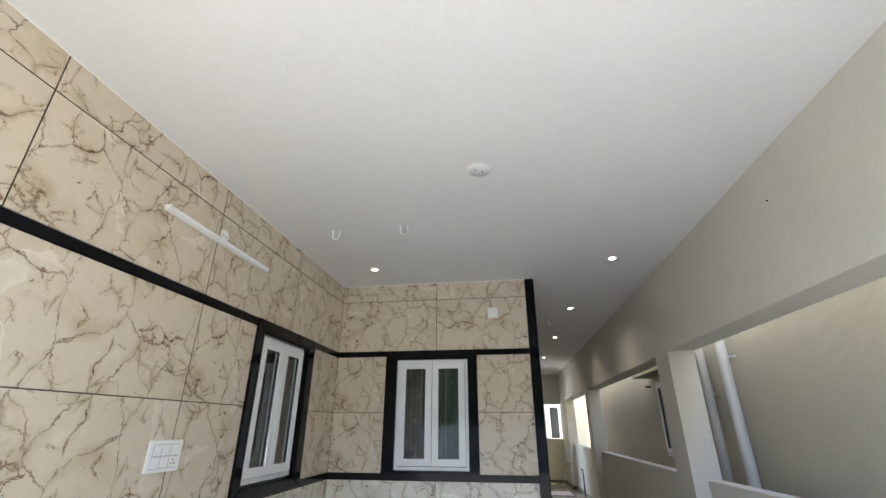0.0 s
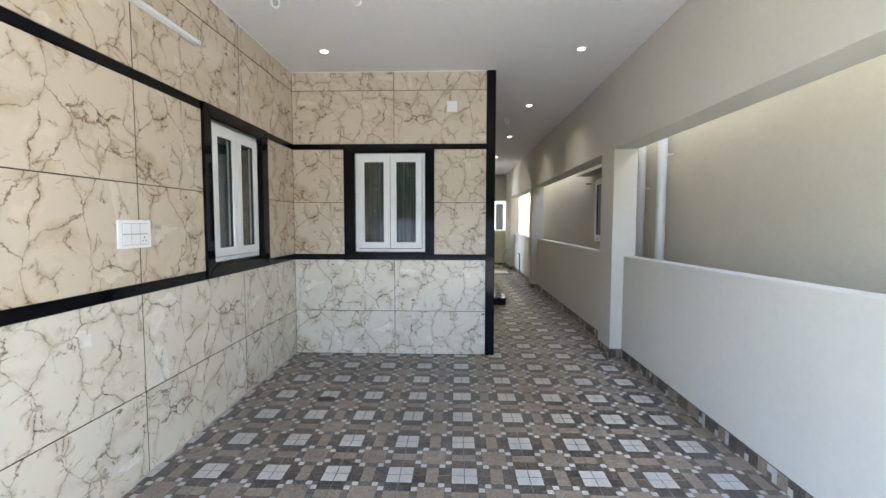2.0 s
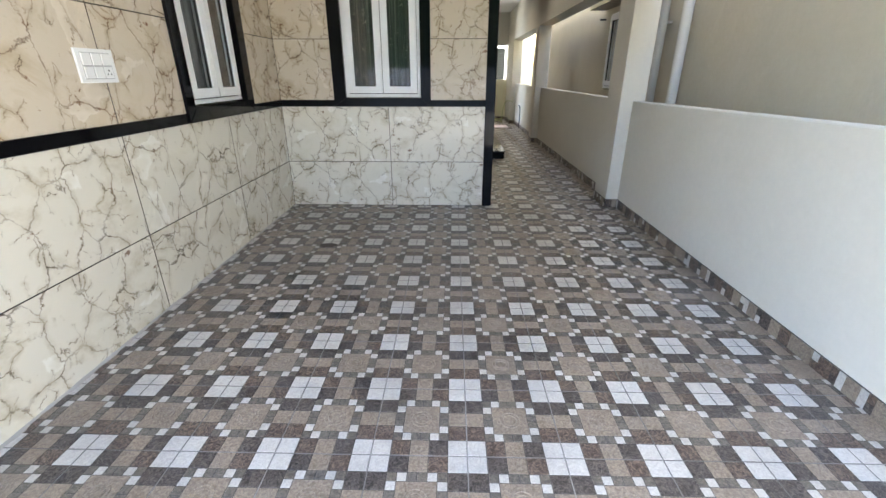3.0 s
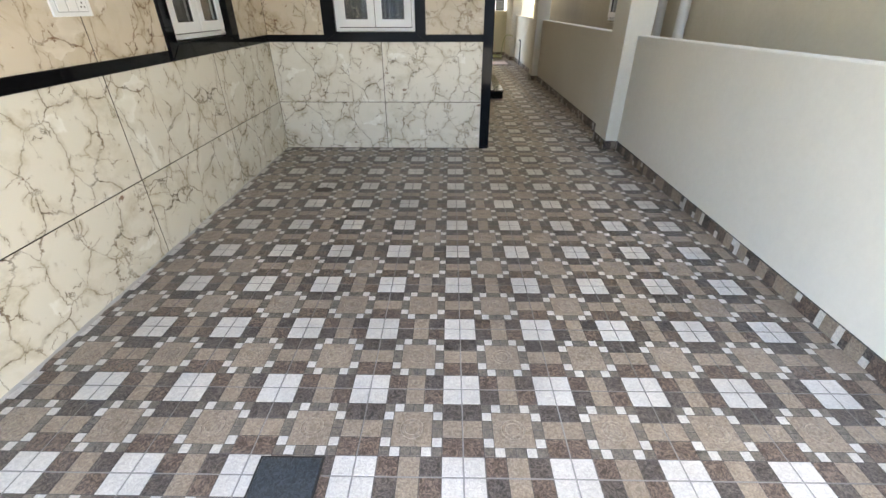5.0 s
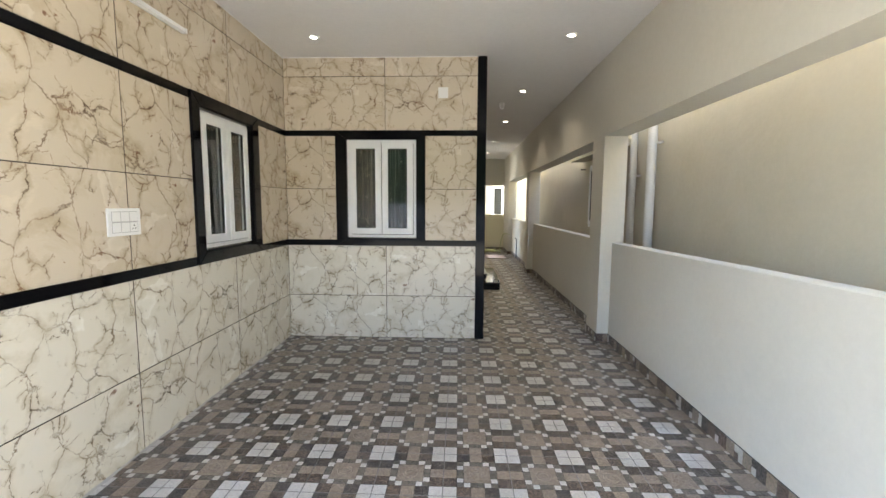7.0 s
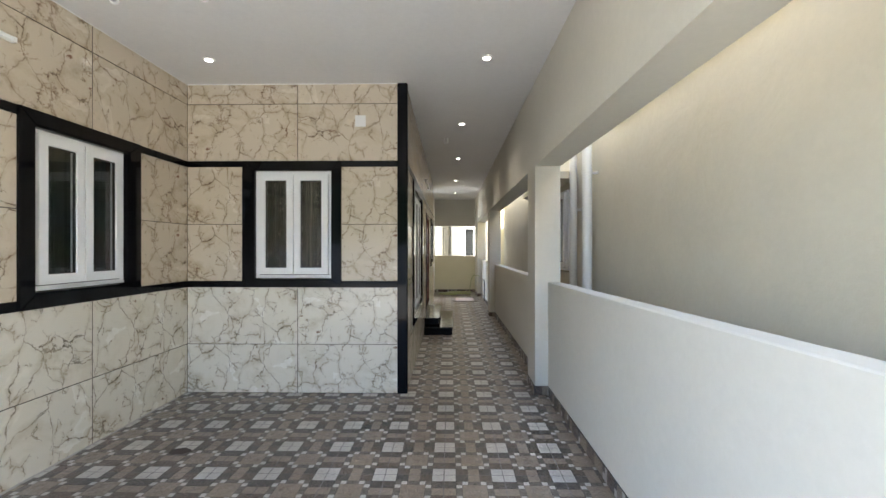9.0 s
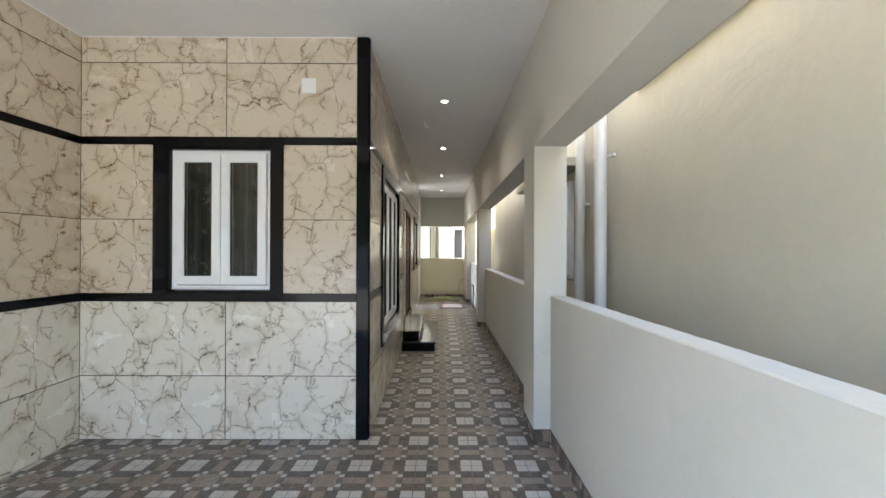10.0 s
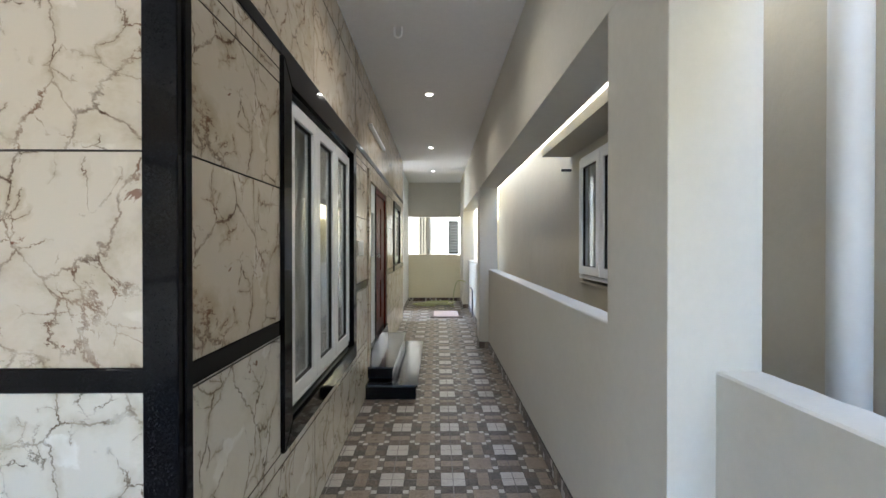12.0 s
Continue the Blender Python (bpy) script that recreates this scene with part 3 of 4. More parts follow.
def side_door():
    a, b, c, d = DOOR
    t = thing("side_door", PASSAGE.at((a + b) / 2, 0, c), "closed dark red wooden door in a polished pale frame", "door")
    o = DO
    keep_place(part("architrave", PASSAGE.mesh((o[0], a, -SKIN, 0.02, 0.27, o[3]), (b, o[1], -SKIN, 0.02, 0.27, o[3]), (a, b, -SKIN, 0.02, d, o[3]), bevel=0.003), MARBLE), t)
    printed(t.children[-1], PASSAGE, a, 0.27, 2)
    keep_place(part("sill", PASSAGE.mesh((a, b, -0.2, 0.03, 0.27, c), bevel=0.003), GRANITE), t)
    m = 8.36                                    # between the side light and the leaf
    keep_place(part("door_frame", PASSAGE.mesh((m, m + 0.06, -0.12, 0.004, c, d), (b - 0.05, b, -0.12, 0.004, c, d), (m + 0.06, b - 0.05, -0.12, 0.004, d - 0.06, d), bevel=0.004), DOOR_WOOD), t)
    side = keep_place(part("side_light_frame", PASSAGE.mesh((a, m - 0.012, -0.06, -0.006, c, c + 0.9), (a, m - 0.012, -0.06, -0.006, c + 1.36, d), (a, a + 0.09, -0.06, -0.006, c + 0.9, c + 1.36), (m - 0.1, m - 0.012, -0.06, -0.006, c + 0.9, c + 1.36), bevel=0.003), UPVC, None, "white side panel with a small dark pane"), t)
    keep_place(part("pane", PASSAGE.mesh((a + 0.09, m - 0.1, -0.05, -0.03, c + 0.9, c + 1.36)), GASKET, None, "dark pane"), side)
    keep_place(part("door_gasket", PASSAGE.mesh((m - 0.012, m, -0.06, 0.008, c, d)), GASKET, None, "black edge strip"), t)
    leaf = keep_place(part("door_leaf", PASSAGE.mesh((m + 0.062, b - 0.052, -0.055, -0.02, c + 0.01, d - 0.062), bevel=0.003), DOOR_WOOD), t)
    mid = (m + b) / 2
    for u0, u1 in ((m + 0.15, mid - 0.05), (mid + 0.05, b - 0.14)):
        for z0, z1 in ((c + 0.15, c + 0.6), (c + 0.72, d - 0.2)):
            keep_place(part("door_panel", PASSAGE.mesh((u0, u1, -0.02, -0.006, z0, z1), bevel=0.006), DOOR_WOOD), leaf)
    bm = bmesh.new()
    p = PASSAGE.at(m + 0.11, -0.02, c + 0.9)
    tube(bm, [(p[0], p[1], p[2]), (p[0] + 0.03, p[1], p[2]), (p[0] + 0.05, p[1], p[2])], [0.01, 0.012, 0.022], 12)
    keep_place(part("door_knob", bm, STEEL, None, "round steel knob"), leaf)


printed(structure("wall_under_door", PASSAGE.mesh((DO[0], DO[1], -SKIN, -0.0, 0.0, 0.27)), MARBLE, "marble-clad base under the side door"), PASSAGE, DO[0], 0, 2)
steps()
side_door()


# ---- electrical fittings ----
def switchboard(wall, u0, u1, z0, z1, cols, rows, label):
    t = thing("switchboard", wall.at(u0, 0, z0), label, "switchboard")
    keep_place(part("switch_plate", wall.mesh((u0, u1, 0.001, 0.012, z0, z1), bevel=0.004), PLASTIC), t)
    # grey sheet under the rockers paints the shade in the gaps between them
    keep_place(part("switch_bed", wall.mesh((u0 + 0.025, u1 - 0.025, 0.0122, 0.0132, z0 + 0.0175, z1 - 0.0175)), GAP_SHADE_GREY), t)
    du, dz = (u1 - u0 - 0.05) / cols, (z1 - z0 - 0.035) / rows
    for i in range(cols):
        for j in range(rows):
            a, c = u0 + 0.025 + i * du, z0 + 0.0175 + j * dz
            last = i == cols - 1 and j == 0
            keep_place(part("socket" if last else "rocker", wall.mesh((a + 0.0035, a + du - 0.0035, 0.012, 0.0145 if last else 0.017, c + 0.004, c + dz - 0.004), bevel=0.002), PLASTIC), t)
            if last:
                s = t.children[-1]
                mu, mz = a + du / 2, c + dz / 2
                keep_place(part("socket_hole", wall.mesh((mu - 0.014, mu - 0.008, 0.0145, 0.0152, mz - 0.012, mz - 0.004), (mu + 0.008, mu + 0.014, 0.0145, 0.0152, mz - 0.012, mz - 0.004), (mu - 0.004, mu + 0.004, 0.0145, 0.0152, mz + 0.006, mz + 0.014)), GASKET), s)


switchboard(LEFT, 2.365, 2.605, 1.328, 1.485, 3, 2, "white switchboard with five switches and a socket on the marble wall")
switchboard(PASSAGE, 7.31, 7.54, 1.36, 1.49, 3, 1, "small white switchboard on the marble wall beside the door")

box = thing("junction_plate", BACK.at(0.08, 0, 2.665), "square blank white junction plate high on the marble wall", "junction box")
keep_place(part("plate", BACK.mesh((0.027, 0.134, 0.001, 0.014, 2.665, 2.778), bevel=0.004), PLASTIC), box)


def tube_light(wall, u0, u1, z, label):
    t = thing("tube_light", wall.at(u0, 0, z), label, "tube light")
    keep_place(part("housing", wall.mesh((u0, u1, 0.001, 0.022, z - 0.017, z + 0.017), bevel=0.003), PLASTIC), t)
    keep_place(part("diffuser", wall.mesh((u0 + 0.02, u1 - 0.02, 0.022, 0.038, z - 0.014, z + 0.014), bevel=0.006), UPVC), t)
    for a, b in ((u0, u0 + 0.02), (u1 - 0.02, u1)):
        keep_place(part("end_cap", wall.mesh((a, b, 0.022, 0.04, z - 0.017, z + 0.017), bevel=0.003), PLASTIC), t)


tube_light(LEFT, 2.048, 3.12, 2.70, "unlit slim white tube light on the long marble wall")
tube_light(PASSAGE, 7.89, 8.92, 2.63, "unlit slim white tube light above the side door")


def disc(bm, centre, axis, r, h, sides=32, inner=0.0):
    a = Vector(axis).normalized()
    c = Vector(centre)
    tube(bm, [c, c + a * (h * 0.7), c + a * h], [r, r, r * 0.94], sides)


jb = thing("round_junction_box", LEFT.at(2.577, 0, 2.757), "round white junction box cover with two screws above the tube light", "junction box")
bm = bmesh.new()
disc(bm, LEFT.at(2.577, 0.001, 2.757), (1, 0, 0), 0.042, 0.01)
keep_place(part("cover", bm, PLASTIC, smooth=True), jb)
for u, z in ((2.56, 2.757), (2.594, 2.752)):
    keep_place(part("screw", LEFT.mesh((u - 0.005, u + 0.005, 0.0105, 0.013, z - 0.005, z + 0.005), bevel=0.001), BLACK_METAL), jb)

fan = thing("fan_box_cover", (0.09, 2.53, HC), "round white fan-box cover plate on the ceiling", "ceiling plate")
bm = bmesh.new()
disc(bm, (0, 0, -0.001), (0, 0, -1), 0.075, 0.012, 40)
part("cover", bm, PLASTIC, fan, smooth=True)
for x, y in ((-0.025, -0.015), (0.02, 0.01)):
    part("screw", blocks((x - 0.005, x + 0.005, y - 0.005, y + 0.005, -0.0155, -0.0125), bevel=0.001), BLACK_METAL, fan)


def hook(x, y):
    t = thing("ceiling_hook", (x, y, HC), "U-shaped white swing hook hanging from the ceiling", "hook", "swing hooks in the porch ceiling")
    bm = bmesh.new()
    pts = [(-0.028, 0, 0), (-0.028, 0, -0.05)] + [(-0.028 * math.cos(k * math.pi / 8), 0, -0.055 - 0.028 * math.sin(k * math.pi / 8)) for k in range(1, 8)] + [(0.028, 0, -0.05), (0.028, 0, 0)]
    tube(bm, pts, 0.0075, 10)
    part("rod", bm, HOOK_PAINT, t, smooth=True)
    return t


first_hook = hook(-1.18, 3.295)
copy_thing(first_hook, pose(-0.583, 3.28, HC))
copy_thing(first_hook, pose(0.92, 6.93, HC))


def downlight(x, y):
    t = thing("downlight", (x, y, HC), "lit round LED downlight with a white rim in the ceiling", "ceiling light", "downlights in the ceiling")
    bm = bmesh.new()
    n, rings = 32, []
    for r, z in ((0.052, -0.001), (0.052, -0.006), (0.042, -0.009), (0.031, -0.006), (0.030, -0.002)):
        rings.append([bm.verts.new((r * math.cos(2 * math.pi * k / n), r * math.sin(2 * math.pi * k / n), z)) for k in range(n)])
    for a, b in zip(rings, rings[1:]):
        for k in range(n):
            bm.faces.new((a[k], a[(k + 1) % n], b[(k + 1) % n], b[k]))
    part("rim", bm, PLASTIC, t, smooth=True)
    bm = bmesh.new()
    disc(bm, (0, 0, -0.001), (0, 0, -1), 0.029, 0.005, 24)
    part("lens", bm, LAMP_GLOW, t)
    return t


def beam_of(x, y):
    """The light that a downlight throws."""
    spot = new("downlight_beam", bpy.data.lights.new("downlight_beam", "SPOT"))
    spot.data.energy, spot.data.color = 3.6, (1.0, 0.89, 0.73)
    spot.data.spot_size, spot.data.spot_blend, spot.data.shadow_soft_size = radians(145), 1.0, 0.05
    spot.matrix_world = look((x, y, HC - 0.012), (x, y + 0.001, 0))


lamp = downlight(1.294, 4.285)
for x, y in ((-1.135, 4.28), (1.134, 6.215), (1.13, 8.35), (1.113, 10.85), (1.115, 13.05)):
    copy_thing(lamp, pose(x, y, HC))
    if x > 0:
        beam_of(x, y)


# ---- beyond the parapet ----
def rain_pipe(y, x, r, z0, z1, brackets, label):
    t = thing("rain_pipe", (x, y, z0), label, "drain pipe", "pipes down the wall next door")
    bm = bmesh.new()
    tube(bm, [(0, 0, 0), (0, 0, z1 - z0)], r, 24)
    part("pipe", bm, PIPE_GREY, t, smooth=True)
    for z in brackets:
        bm = bmesh.new()
        tube(bm, [(0, 0, z - z0 - 0.014), (0, 0, z - z0 + 0.014)], r + 0.005, 24)
        block(bm, r - 0.01, XN - x + 0.0, -0.009, 0.009, z - z0 - 0.01, z - z0 + 0.01)
        block(bm, XN - x - 0.02, XN - x + 0.0, -0.035, 0.035, z - z0 - 0.012, z - z0 + 0.012)
        part("bracket", bm, PIPE_GREY, t)
    return t


rain_pipe(4.86, 2.345, 0.048, 0.0, 2.95, (2.205, 0.4), "stout off-white drain pipe clamped to the beige wall")
rain_pipe(5.40, 2.365, 0.042, 0.0, 2.85, (1.885, 0.3), "thinner off-white drain pipe clamped to the beige wall")
casement(NEIGHBOUR, "neighbour_window", NW, 3, "closed white window of the house next door with a pale curtain behind", inset=-0.03, cloth=PALE_CURTAIN)
structure("sill_neighbour", NEIGHBOUR.mesh((NW[0] - 0.08, NW[1] + 0.06, 0, 0.022, NW[2] - 0.024, NW[2] - 0.002), bevel=0.003), NEIGHBOUR_PAINT, "thin cement sill under the neighbour's window")
structure("sunshade", NEIGHBOUR.mesh((NW[0] - 0.3, 7.62, 0, 0.265, 2.265, 2.345)), NEIGHBOUR_PAINT, "thin concrete sunshade over the neighbour's window")


# ---- skirting, end of the passage ----
def skirting_strip(axis, plane, out, u0, u1):
    """A strip of cut floor tile with its cells, standing at the foot of a wall."""
    wall = Wall(axis, plane, out)
    mats = (CELL_BROWN, CELL_DARK, CELL_WHITE, CELL_BEIGE, GROUT)
    bm = wall.mesh((u0, u1, 0, 0.006, 0, 0.09))
    slots = [4] * len(bm.faces)
    k, u = 0, u0
    plan = [(0.077, ((0, 0.087, 1),)), (0.077, ((0, 0.087, 3),)), (0.077, ((0, 0.087, 0),)), (0.077, ((0, 0.087, 3),)), (0.077, ((0, 0.087, 0),)), (0.038, ((0, 0.087, 2),)),
            (0.038, ((0, 0.043, 1), (0.045, 0.087, 0))), (0.038, ((0, 0.043, 0), (0.045, 0.087, 2))), (0.077, ((0, 0.087, 0),)), (0.038, ((0, 0.043, 2), (0.045, 0.087, 1)))]
    rng = random.Random(int(u0 * 10) + 5)
    while u < u1 - 0.004:
        w, cells = plan[rng.randrange(len(plan))]
        for z0, z1, slot in cells:
            n = len(bm.faces)
            block(bm, *wall.span(u + 0.001, min(u + w, u1) - 0.001, 0.006, 0.009, z0 + 0.001, z1))
            slots += [slot] * (len(bm.faces) - n)
        u += w
    bm.faces.ensure_lookup_table()
    for f, slot in zip(bm.faces, slots):
        f.material_index = slot
    ob = structure("skirting", bm, mats[0], "brown mosaic-tile skirting along the painted wall")
    for m in mats[1:]:
        ob.data.materials.append(m)


def skirting():
    for (_, a), (b, _) in zip(piers, piers[1:]):
        skirting_strip("x", XI, -1, a, b)
    for a, b in piers:
        skirting_strip("x", XP, -1, a, b)
    for a, _ in piers[1:]:
        skirting_strip("y", a, -1, XP - 0.009, XI - 0.009)
    skirting_strip("y", YE, -1, 0.475, XP - 0.009)
    skirting_strip("x", 0.465, 1, 13.1, YE - 0.009)


skirting()
for wall, a, b in ((LEFT, YL, YB - 0.003), (BACK, XL + 0.003, XE), (PASSAGE, 4.875, YH)):
    structure("ceiling_edge", wall.mesh((a, b, 0.0005, 0.003, HC - 0.008, HC - 0.0005)), CEILING_PAINT, "thin white paint line where the tiles meet the ceiling")


# the house behind the end opening
structure("wall_rear_house", blocks((-8, 8, 15.5, 15.8, -0.1, 6)), REAR_RENDER, "sunlit white wall of the house behind")

structure("rear_moulding", blocks(*[(x, x + 0.035, 15.45, 15.5, -0.1, 6) for x in (0.70, 0.78, 0.86)]), MOULDING, "vertical mouldings on the white wall behind")


def louvred_window():
    t = thing("louvred_window", (1.665, 15.5, 1.15), "white louvred window with grey glass slats in the house behind", "window")
    x0, x1, z0, z1 = 1.46, 1.87, 1.14, 2.21
    f = 0.07
    for box in ((x0, x0 + f, z0, z1), (x1 - f, x1, z0, z1), (x0 + f, x1 - f, z0, z0 + f), (x0 + f, x1 - f, z1 - f, z1)):
        keep_place(part("window_frame", blocks((box[0], box[1], 15.44, 15.498, box[2], box[3]), bevel=0.003), UPVC), t)
    # black sheet on the solid wall stands in for the unlit room inside
    keep_place(part("backing", blocks((x0 + f, x1 - f, 15.488, 15.496, z0 + f, z1 - f)), GASKET), t)
    n = 12
    h = (z1 - z0 - 2 * f) / n
    for k in range(n):
        z = z0 + f + k * h
        bm = bmesh.new()
        vs = [bm.verts.new(p) for p in ((x0 + f, 15.452, z), (x1 - f, 15.452, z), (x1 - f, 15.48, z + h * 0.85), (x0 + f, 15.48, z + h * 0.85))]
        vs += [bm.verts.new(v.co + Vector((0, -0.004, 0.003))) for v in vs]
        for q in ((0, 1, 2, 3), (7, 6, 5, 4), (0, 4, 5, 1), (1, 5, 6, 2), (2, 6, 7, 3), (3, 7, 4, 0)):
            bm.faces.new([vs[i] for i in q])
        keep_place(part("slat", bm, SLAT_GLASS), t)


louvred_window()

# ---- small things at the end of the passage ----
chamber = thing("chamber_cover", (1.40, 12.67, 0.0), "pale tiled chamber cover with a brown frame let into the floor", "floor cover")
for x0, x1, y0, y1 in ((-0.33, 0.33, -0.45, -0.38), (-0.33, 0.33, 0.38, 0.45), (-0.33, -0.26, -0.38, 0.38), (0.26, 0.33, -0.38, 0.38)):
    part("frame", blocks((x0, x1, y0, y1, 0.001, 0.016), bevel=0.003), CELL_BROWN, chamber)
part("lid", blocks((-0.255, 0.255, -0.375, 0.375, 0.001, 0.013), bevel=0.003), PINK_TILE, chamber)


def hose():
    """Loose uneven coils thrown down, the end rising in a stiff arch to the tap."""
    t = thing("garden_hose", (1.1, 13.95, 0.0), "tangled pale green garden hose on the floor, rising to a tap", "hose")
    rng = random.Random(4)
    pts, a, cx, cy, r = [], 0.0, -0.25, 0.0, 0.25
    for loop in range(11):
        nx, ny, nr = rng.uniform(-0.30, 0.28), rng.uniform(-0.10, 0.22), rng.uniform(0.14, 0.32)
        for k in range(20):
            f = k / 20
            x, y, q = cx + (nx - cx) * f, cy + (ny - cy) * f, r + (nr - r) * f
            pts.append((max(-0.58, min(0.60, x + 1.15 * q * math.cos(a))), max(-0.42, min(0.6, y + 0.8 * q * math.sin(a))), 0.013 + 0.0045 * loop + 0.016 * (1 + math.sin(a * 0.7 + loop))))
            a += 2 * math.pi / 20
        cx, cy, r = nx, ny, nr
    end, base, goal = Vector(pts[-1]), Vector((0.50, -0.40, 0.02)), Vector((0.78, -0.53, 0.53))
    pts += [tuple(end.lerp(base, k / 8)) for k in range(1, 9)]
    for k in range(1, 15):
        f = k / 14
        pts.append((base.x - 0.02 + 0.13 * (1 - math.cos(f * math.pi / 2)), base.y - 0.05 * f, 0.02 + 0.62 * math.sin(f * math.pi / 2)))
    pts += [(0.68, -0.50, 0.645), (0.75, -0.53, 0.63), tuple(goal + Vector((0.0, 0, 0.05)))]
    bm = bmesh.new()
    tube(bm, pts, 0.011, 7)
    part("pipe", bm, HOSE, t, smooth=True)


hose()
tap = thing("water_tap", (1.883, 13.5, 0.60), "small steel garden tap on the pillar at the end", "tap")
for name, pts, r in (("body", [(0, -0.005, 0), (0, -0.07, 0), (-0.0, -0.10, -0.01)], 0.012), ("spout", [(0, -0.085, 0), (-0.01, -0.09, -0.06)], 0.011), ("handle", [(-0.03, -0.07, 0.035), (0.03, -0.07, 0.035)], 0.006)):
    bm = bmesh.new()
    tube(bm, pts, r, 10)
    part(name, bm, STEEL, tap, smooth=True)
bm = bmesh.new()
tube(bm, [(0, -0.07, 0), (0, -0.07, 0.035)], 0.006, 8)
part("stem", bm, STEEL, tap)
riser = thing("water_pipe", (1.93, 13.47, 0.0), "thin white water pipe up the pillar edge", "water pipe")
bm = bmesh.new()
tube(bm, [(0, 0, 0.1), (0, 0, 1.15)], 0.011, 10)
part("pipe", bm, PIPE_GREY, riser, smooth=True)
waste = thing("waste_pipe", (1.928, 12.3, 0.0), "thin grey bent waste pipe on the parapet", "waste pipe")
bm = bmesh.new()
tube(bm, [(0, 0, 0.0), (0, 0, 0.52), (-0.005, 0, 0.56), (-0.02, 0, 0.585), (-0.05, 0, 0.595)], 0.014, 10)
part("pipe", bm, DARK_PLASTIC, waste, smooth=True)
peg = thing("wall_peg", (XN, 7.6, 2.14), "short dark pipe stub sticking out of the neighbour's wall", "pipe stub")
bm = bmesh.new()
tube(bm, [(0.0, 0, 0), (-0.09, 0, 0)], 0.012, 10)
part("stub", bm, DARK_PLASTIC, peg, smooth=True)

# ---- porch floor: inspection cover, stain; dot on the beam ----
cover = thing("drain_cover", (-0.412, 1.0, 0.0), "square dark blue-black steel drain cover let into the tiled floor", "drain cover")
part("rim", blocks((-0.112, 0.112, -0.125, -0.118, 0.0012, 0.004), (-0.112, 0.112, 0.118, 0.125, 0.0012, 0.004), (-0.112, -0.105, -0.118, 0.118, 0.0012, 0.004), (0.105, 0.112, -0.118, 0.118, 0.0012, 0.004)), GASKET, cover)
part("plate", blocks((-0.105, 0.105, -0.118, 0.118, 0.001, 0.006), bevel=0.002), COVER_STEEL, cover)
stain = thing("oil_stain", (-0.945, 3.6, 0.0), "small dark brown spill dried on the tiled floor", "stain")
bm = bmesh.new()
rng = random.Random(9)
rim = [(0.085 * (0.7 + 0.5 * rng.random()) * math.cos(a), 0.05 * (0.7 + 0.5 * rng.random()) * math.sin(a)) for a in [2 * math.pi * k / 16 for k in range(16)]]
for z in (0.0011, 0.0016):
    bm.faces.new([bm.verts.new((x, y, z)) for x, y in rim])
part("spill", bm, STAIN, stain)
def smear():
    """Pale cement wiped along the foot of the long wall."""
    rng = random.Random(31)
    bm, rows, y = bmesh.new(), [], 1.3
    while y < 4.7:
        w = 0.010 + 0.016 * rng.random() * (1.0 if y < 3.4 else 0.5)
        rows.append((bm.verts.new((XL + 0.001, y, 0.0014)), bm.verts.new((XL + w, y, 0.0011)), bm.verts.new((XL + 0.001, y, 0.004 + 0.004 * rng.random()))))
        y += 0.03 + 0.03 * rng.random()
    for p, q in zip(rows, rows[1:]):
        bm.faces.new((p[0], q[0], q[1], p[1]))
        bm.faces.new((p[1], q[1], q[2], p[2]))
    structure("wall_foot_cement", bm, SMEAR, "pale cement wiped along the foot of the marble wall")


smear()
mark = thing("nail_head", (XP, 2.69, 2.82), "tiny dark nail head in the painted beam", "nail")
bm = bmesh.new()
tube(bm, [(-0.001, 0, 0), (-0.006, 0, 0)], 0.006, 8)
part("head", bm, BLACK_METAL, mark)

# ---- floor tiles ----
P, GX, GY = 0.376, 0.185, 3.69     # pitch and one tile corner
U = P / 10


def tile_cells():
    """Cells of one patterned floor tile, in tenths of its width: x0, y0, x1, y1, material slot."""
    W, B, N, D, G = range(5)
    cells = [(0, 0, 2, 2, W), (8, 0, 10, 2, W), (0, 8, 2, 10, W), (8, 8, 10, 10, W)]
    for k, s in ((2, N), (4, B), (6, D)):
        cells += [(k, 0, k + 2, 2, s), (k, 8, k + 2, 10, D if s == N else N if s == D else B)]
        cells += [(0, k, 2, k + 2, s), (8, k, 10, k + 2, D if s == D else s)]
    cells.append((3, 3, 7, 7, B))
    for k in range(2, 8):
        s = W if k in (3, 6) else G
        cells += [(k, 2, k + 1, 3, s), (k, 7, k + 1, 8, s)]
        if 2 < k < 7:
            cells += [(2, k, 3, k + 1, s), (7, k, 8, k + 1, s)]
    return cells


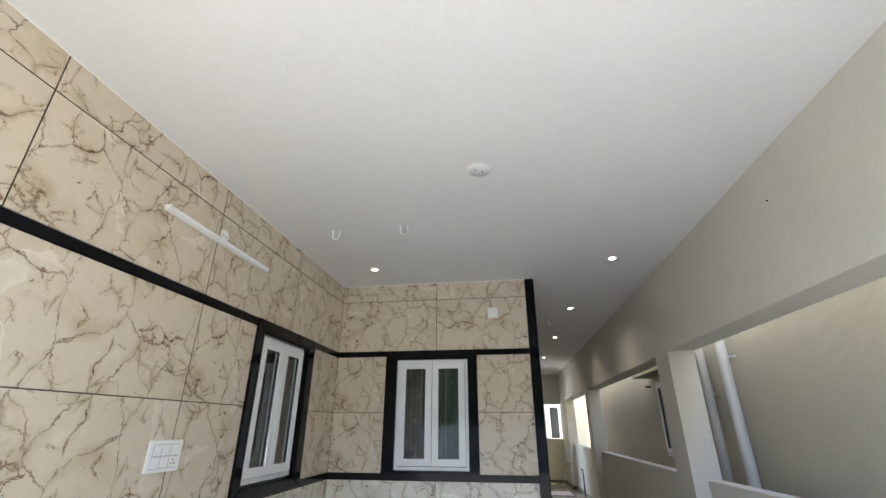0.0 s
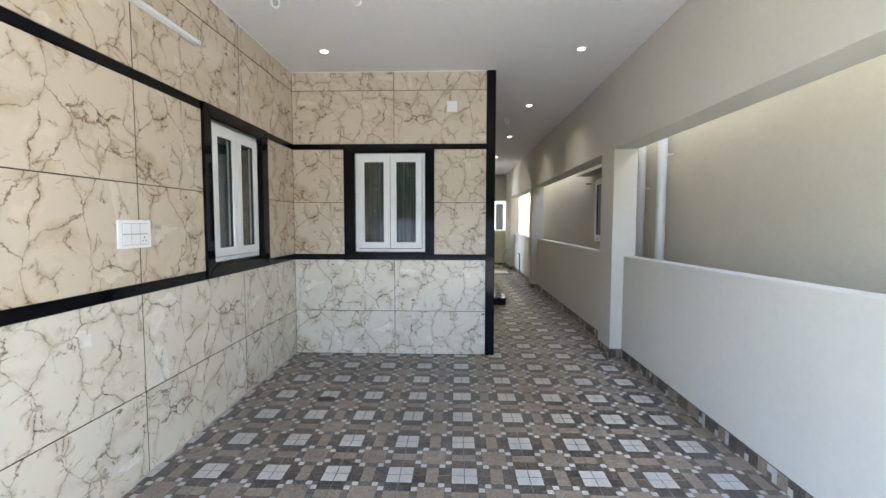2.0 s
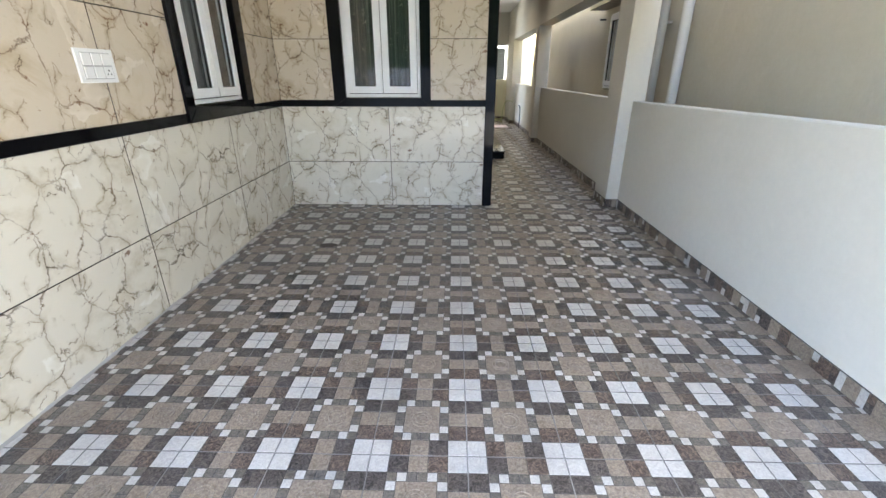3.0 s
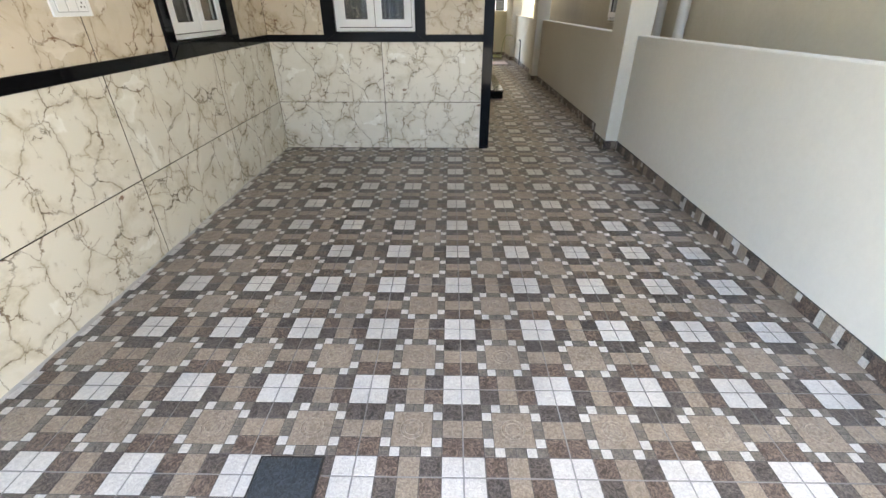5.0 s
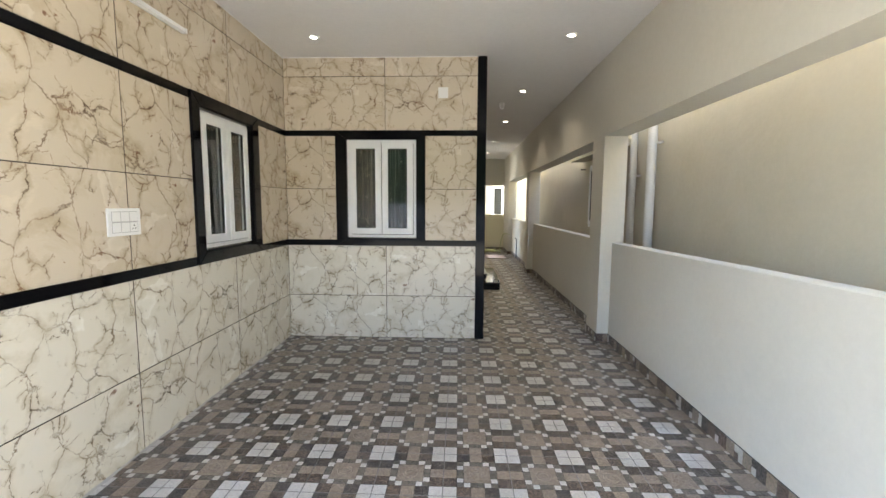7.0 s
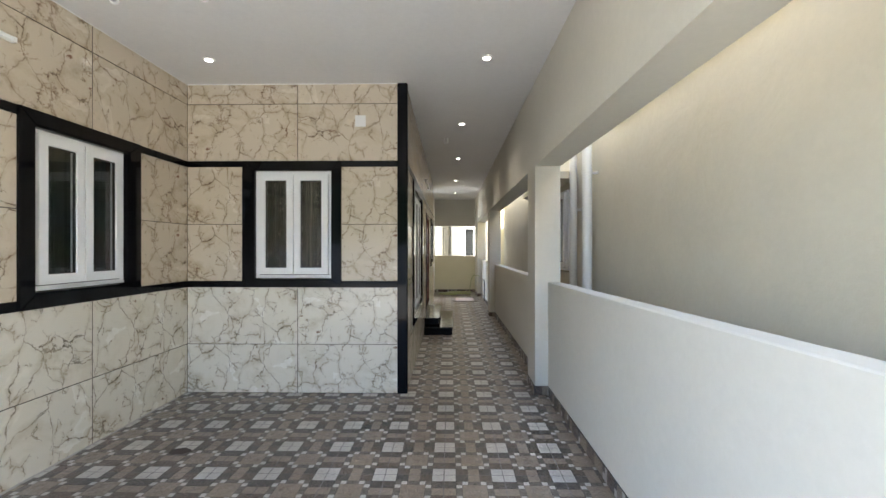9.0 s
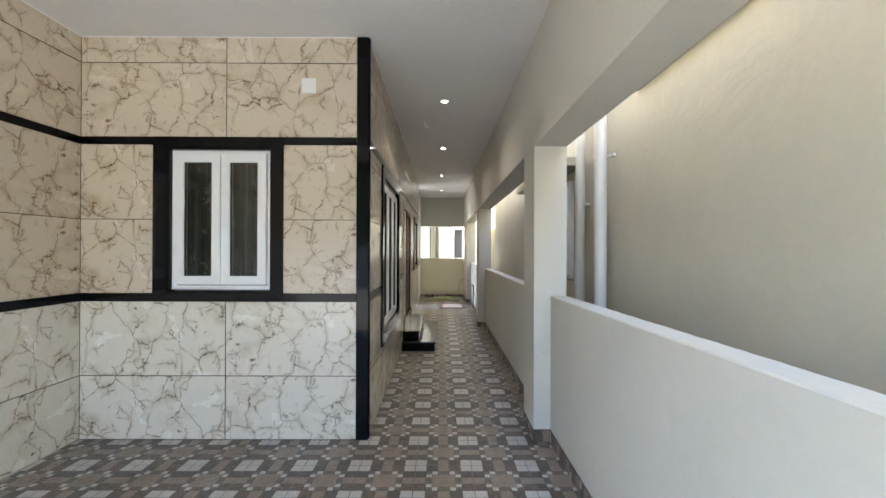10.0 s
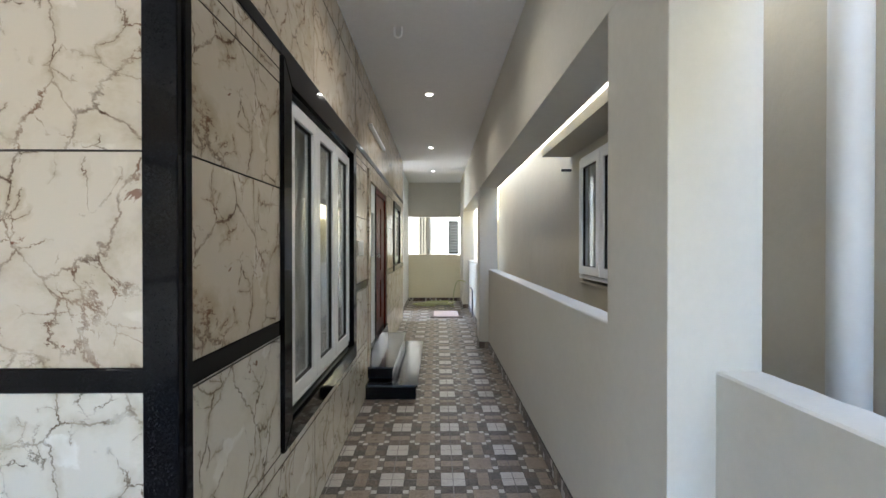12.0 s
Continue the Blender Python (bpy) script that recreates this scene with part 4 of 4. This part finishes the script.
def tile_mesh(name, x0=0.0, x1=P, y0=0.0, y1=P):
    """One tile, cut down to x0..x1 and y0..y1 of its own square."""
    verts, faces, slots = [], [], []
    e, h = 0.0013, 0.005

    def quad(ps, s):
        faces.append(tuple(range(len(verts), len(verts) + 4)))
        verts.extend(ps)
        slots.append(s)

    quad([(x0, y0, -0.0016), (x1, y0, -0.0016), (x1, y1, -0.0016), (x0, y1, -0.0016)], 6)
    k = 0.0022
    quad([(x0 + k, y0 + k, -0.0012), (x1 - k, y0 + k, -0.0012), (x1 - k, y1 - k, -0.0012), (x0 + k, y1 - k, -0.0012)], 5)
    for a, b, c, d, s in tile_cells():
        wide = 0.0027                              # the joint between whole tiles
        a, b = max(a * U, x0) + (e if a else wide), max(b * U, y0) + (e if b else wide)
        c, d = min(c * U, x1) - (e if c < 10 else wide), min(d * U, y1) - (e if d < 10 else wide)
        if c - a < 0.004 or d - b < 0.004:
            continue
        i = 0.0012
        lo = [(a, b, -0.001), (c, b, -0.001), (c, d, -0.001), (a, d, -0.001)]
        hi = [(a + i, b + i, 0), (c - i, b + i, 0), (c - i, d - i, 0), (a + i, d - i, 0)]
        quad(hi, s)
        for k in range(4):
            quad([lo[k], lo[(k + 1) % 4], hi[(k + 1) % 4], hi[k]], s)
    if (x0, x1, y0, y1) == (0.0, P, 0.0, P) or (x0 <= 3 * U and x1 >= 7 * U and y0 <= 3 * U and y1 >= 7 * U):
        for r0, r1, up0 in ((0.040, 0.0425, True), (0.0425, 0.045, False), (0.026, 0.0275, True), (0.0275, 0.029, False)):
            for k in range(20):
                a0, a1 = 2 * math.pi * k / 20, 2 * math.pi * (k + 1) / 20
                z0, z1 = (0.0001, 0.0022) if up0 else (0.0022, 0.0001)
                quad([(5 * U + r * math.cos(a), 5 * U + r * math.sin(a), z) for r, a, z in ((r0, a0, z0), (r1, a0, z1), (r1, a1, z1), (r0, a1, z0))], 1)
    me = bpy.data.meshes.new(name)
    me.from_pydata(verts, [], faces)
    for m in (CELL_WHITE, CELL_BEIGE, CELL_BROWN, CELL_DARK, CELL_GREIGE, GROUT, TILE_JOINT):
        me.materials.append(m)
    me.polygons.foreach_set("material_index", slots)
    return me


def lay_floor():
    floor = bpy.data.objects["floor"]
    shared, near, far = {}, [], []
    x_lo, x_hi = XL + 0.001, XI - 0.001
    i0, i1 = math.floor((x_lo - GX) / P), math.ceil((x_hi - GX) / P)
    j0, j1 = math.floor((YF - GY) / P), math.ceil((YE - GY) / P)
    cover = (-0.5, -0.265, 0.86, 1.105)
    for j in range(j0, j1):
        for i in range(i0, i1):
            tx, ty = GX + i * P, GY + j * P
            lo_x = x_lo if ty + P * 0.5 < YB else (XC + 0.001 if ty < YH else 0.47)
            areas = [(lo_x, x_hi, YF, YE)]
            if ty < YB < ty + P:
                areas = [(x_lo, x_hi, YF, YB), (XC + 0.001, x_hi, YB, YE)]
            for ax0, ax1, ay0, ay1 in areas:
                cut = tuple(round(v, 4) for v in (max(ax0 - tx, 0), min(ax1 - tx, P), max(ay0 - ty, 0), min(ay1 - ty, P)))
                if cut[1] - cut[0] < 0.006 or cut[3] - cut[2] < 0.006:
                    continue
                (near if 0.9 < ty < 9.4 else far).append((tx, ty, cut))
    near.sort(key=lambda t: t[1])
    far += near[300:]
    for tx, ty, cut in near[:300]:
        if cut not in shared:
            shared[cut] = tile_mesh("floor_tile", *cut)
        ob = new("floor_tile", shared[cut])
        ob.parent = floor
        ob.matrix_basis = Matrix.Translation((tx, ty, 0))
    verts, faces, slots = [], [], []
    for tx, ty, cut in far:
        me = tile_mesh("cut", *cut)
        n = len(verts)
        verts += [(v.co.x + tx, v.co.y + ty, v.co.z) for v in me.vertices]
        faces += [tuple(n + k for k in p.vertices) for p in me.polygons]
        slots += [p.material_index for p in me.polygons]
        bpy.data.meshes.remove(me)
    me = bpy.data.meshes.new("distant_tiles")
    me.from_pydata(verts, [], faces)
    for m in (CELL_WHITE, CELL_BEIGE, CELL_BROWN, CELL_DARK, CELL_GREIGE, GROUT, TILE_JOINT):
        me.materials.append(m)
    me.polygons.foreach_set("material_index", slots)
    ob = new("distant_tiles", me)
    ob.parent = floor
    tagged(ob, "patterned floor tiles farther off", kind="stuff")


lay_floor()
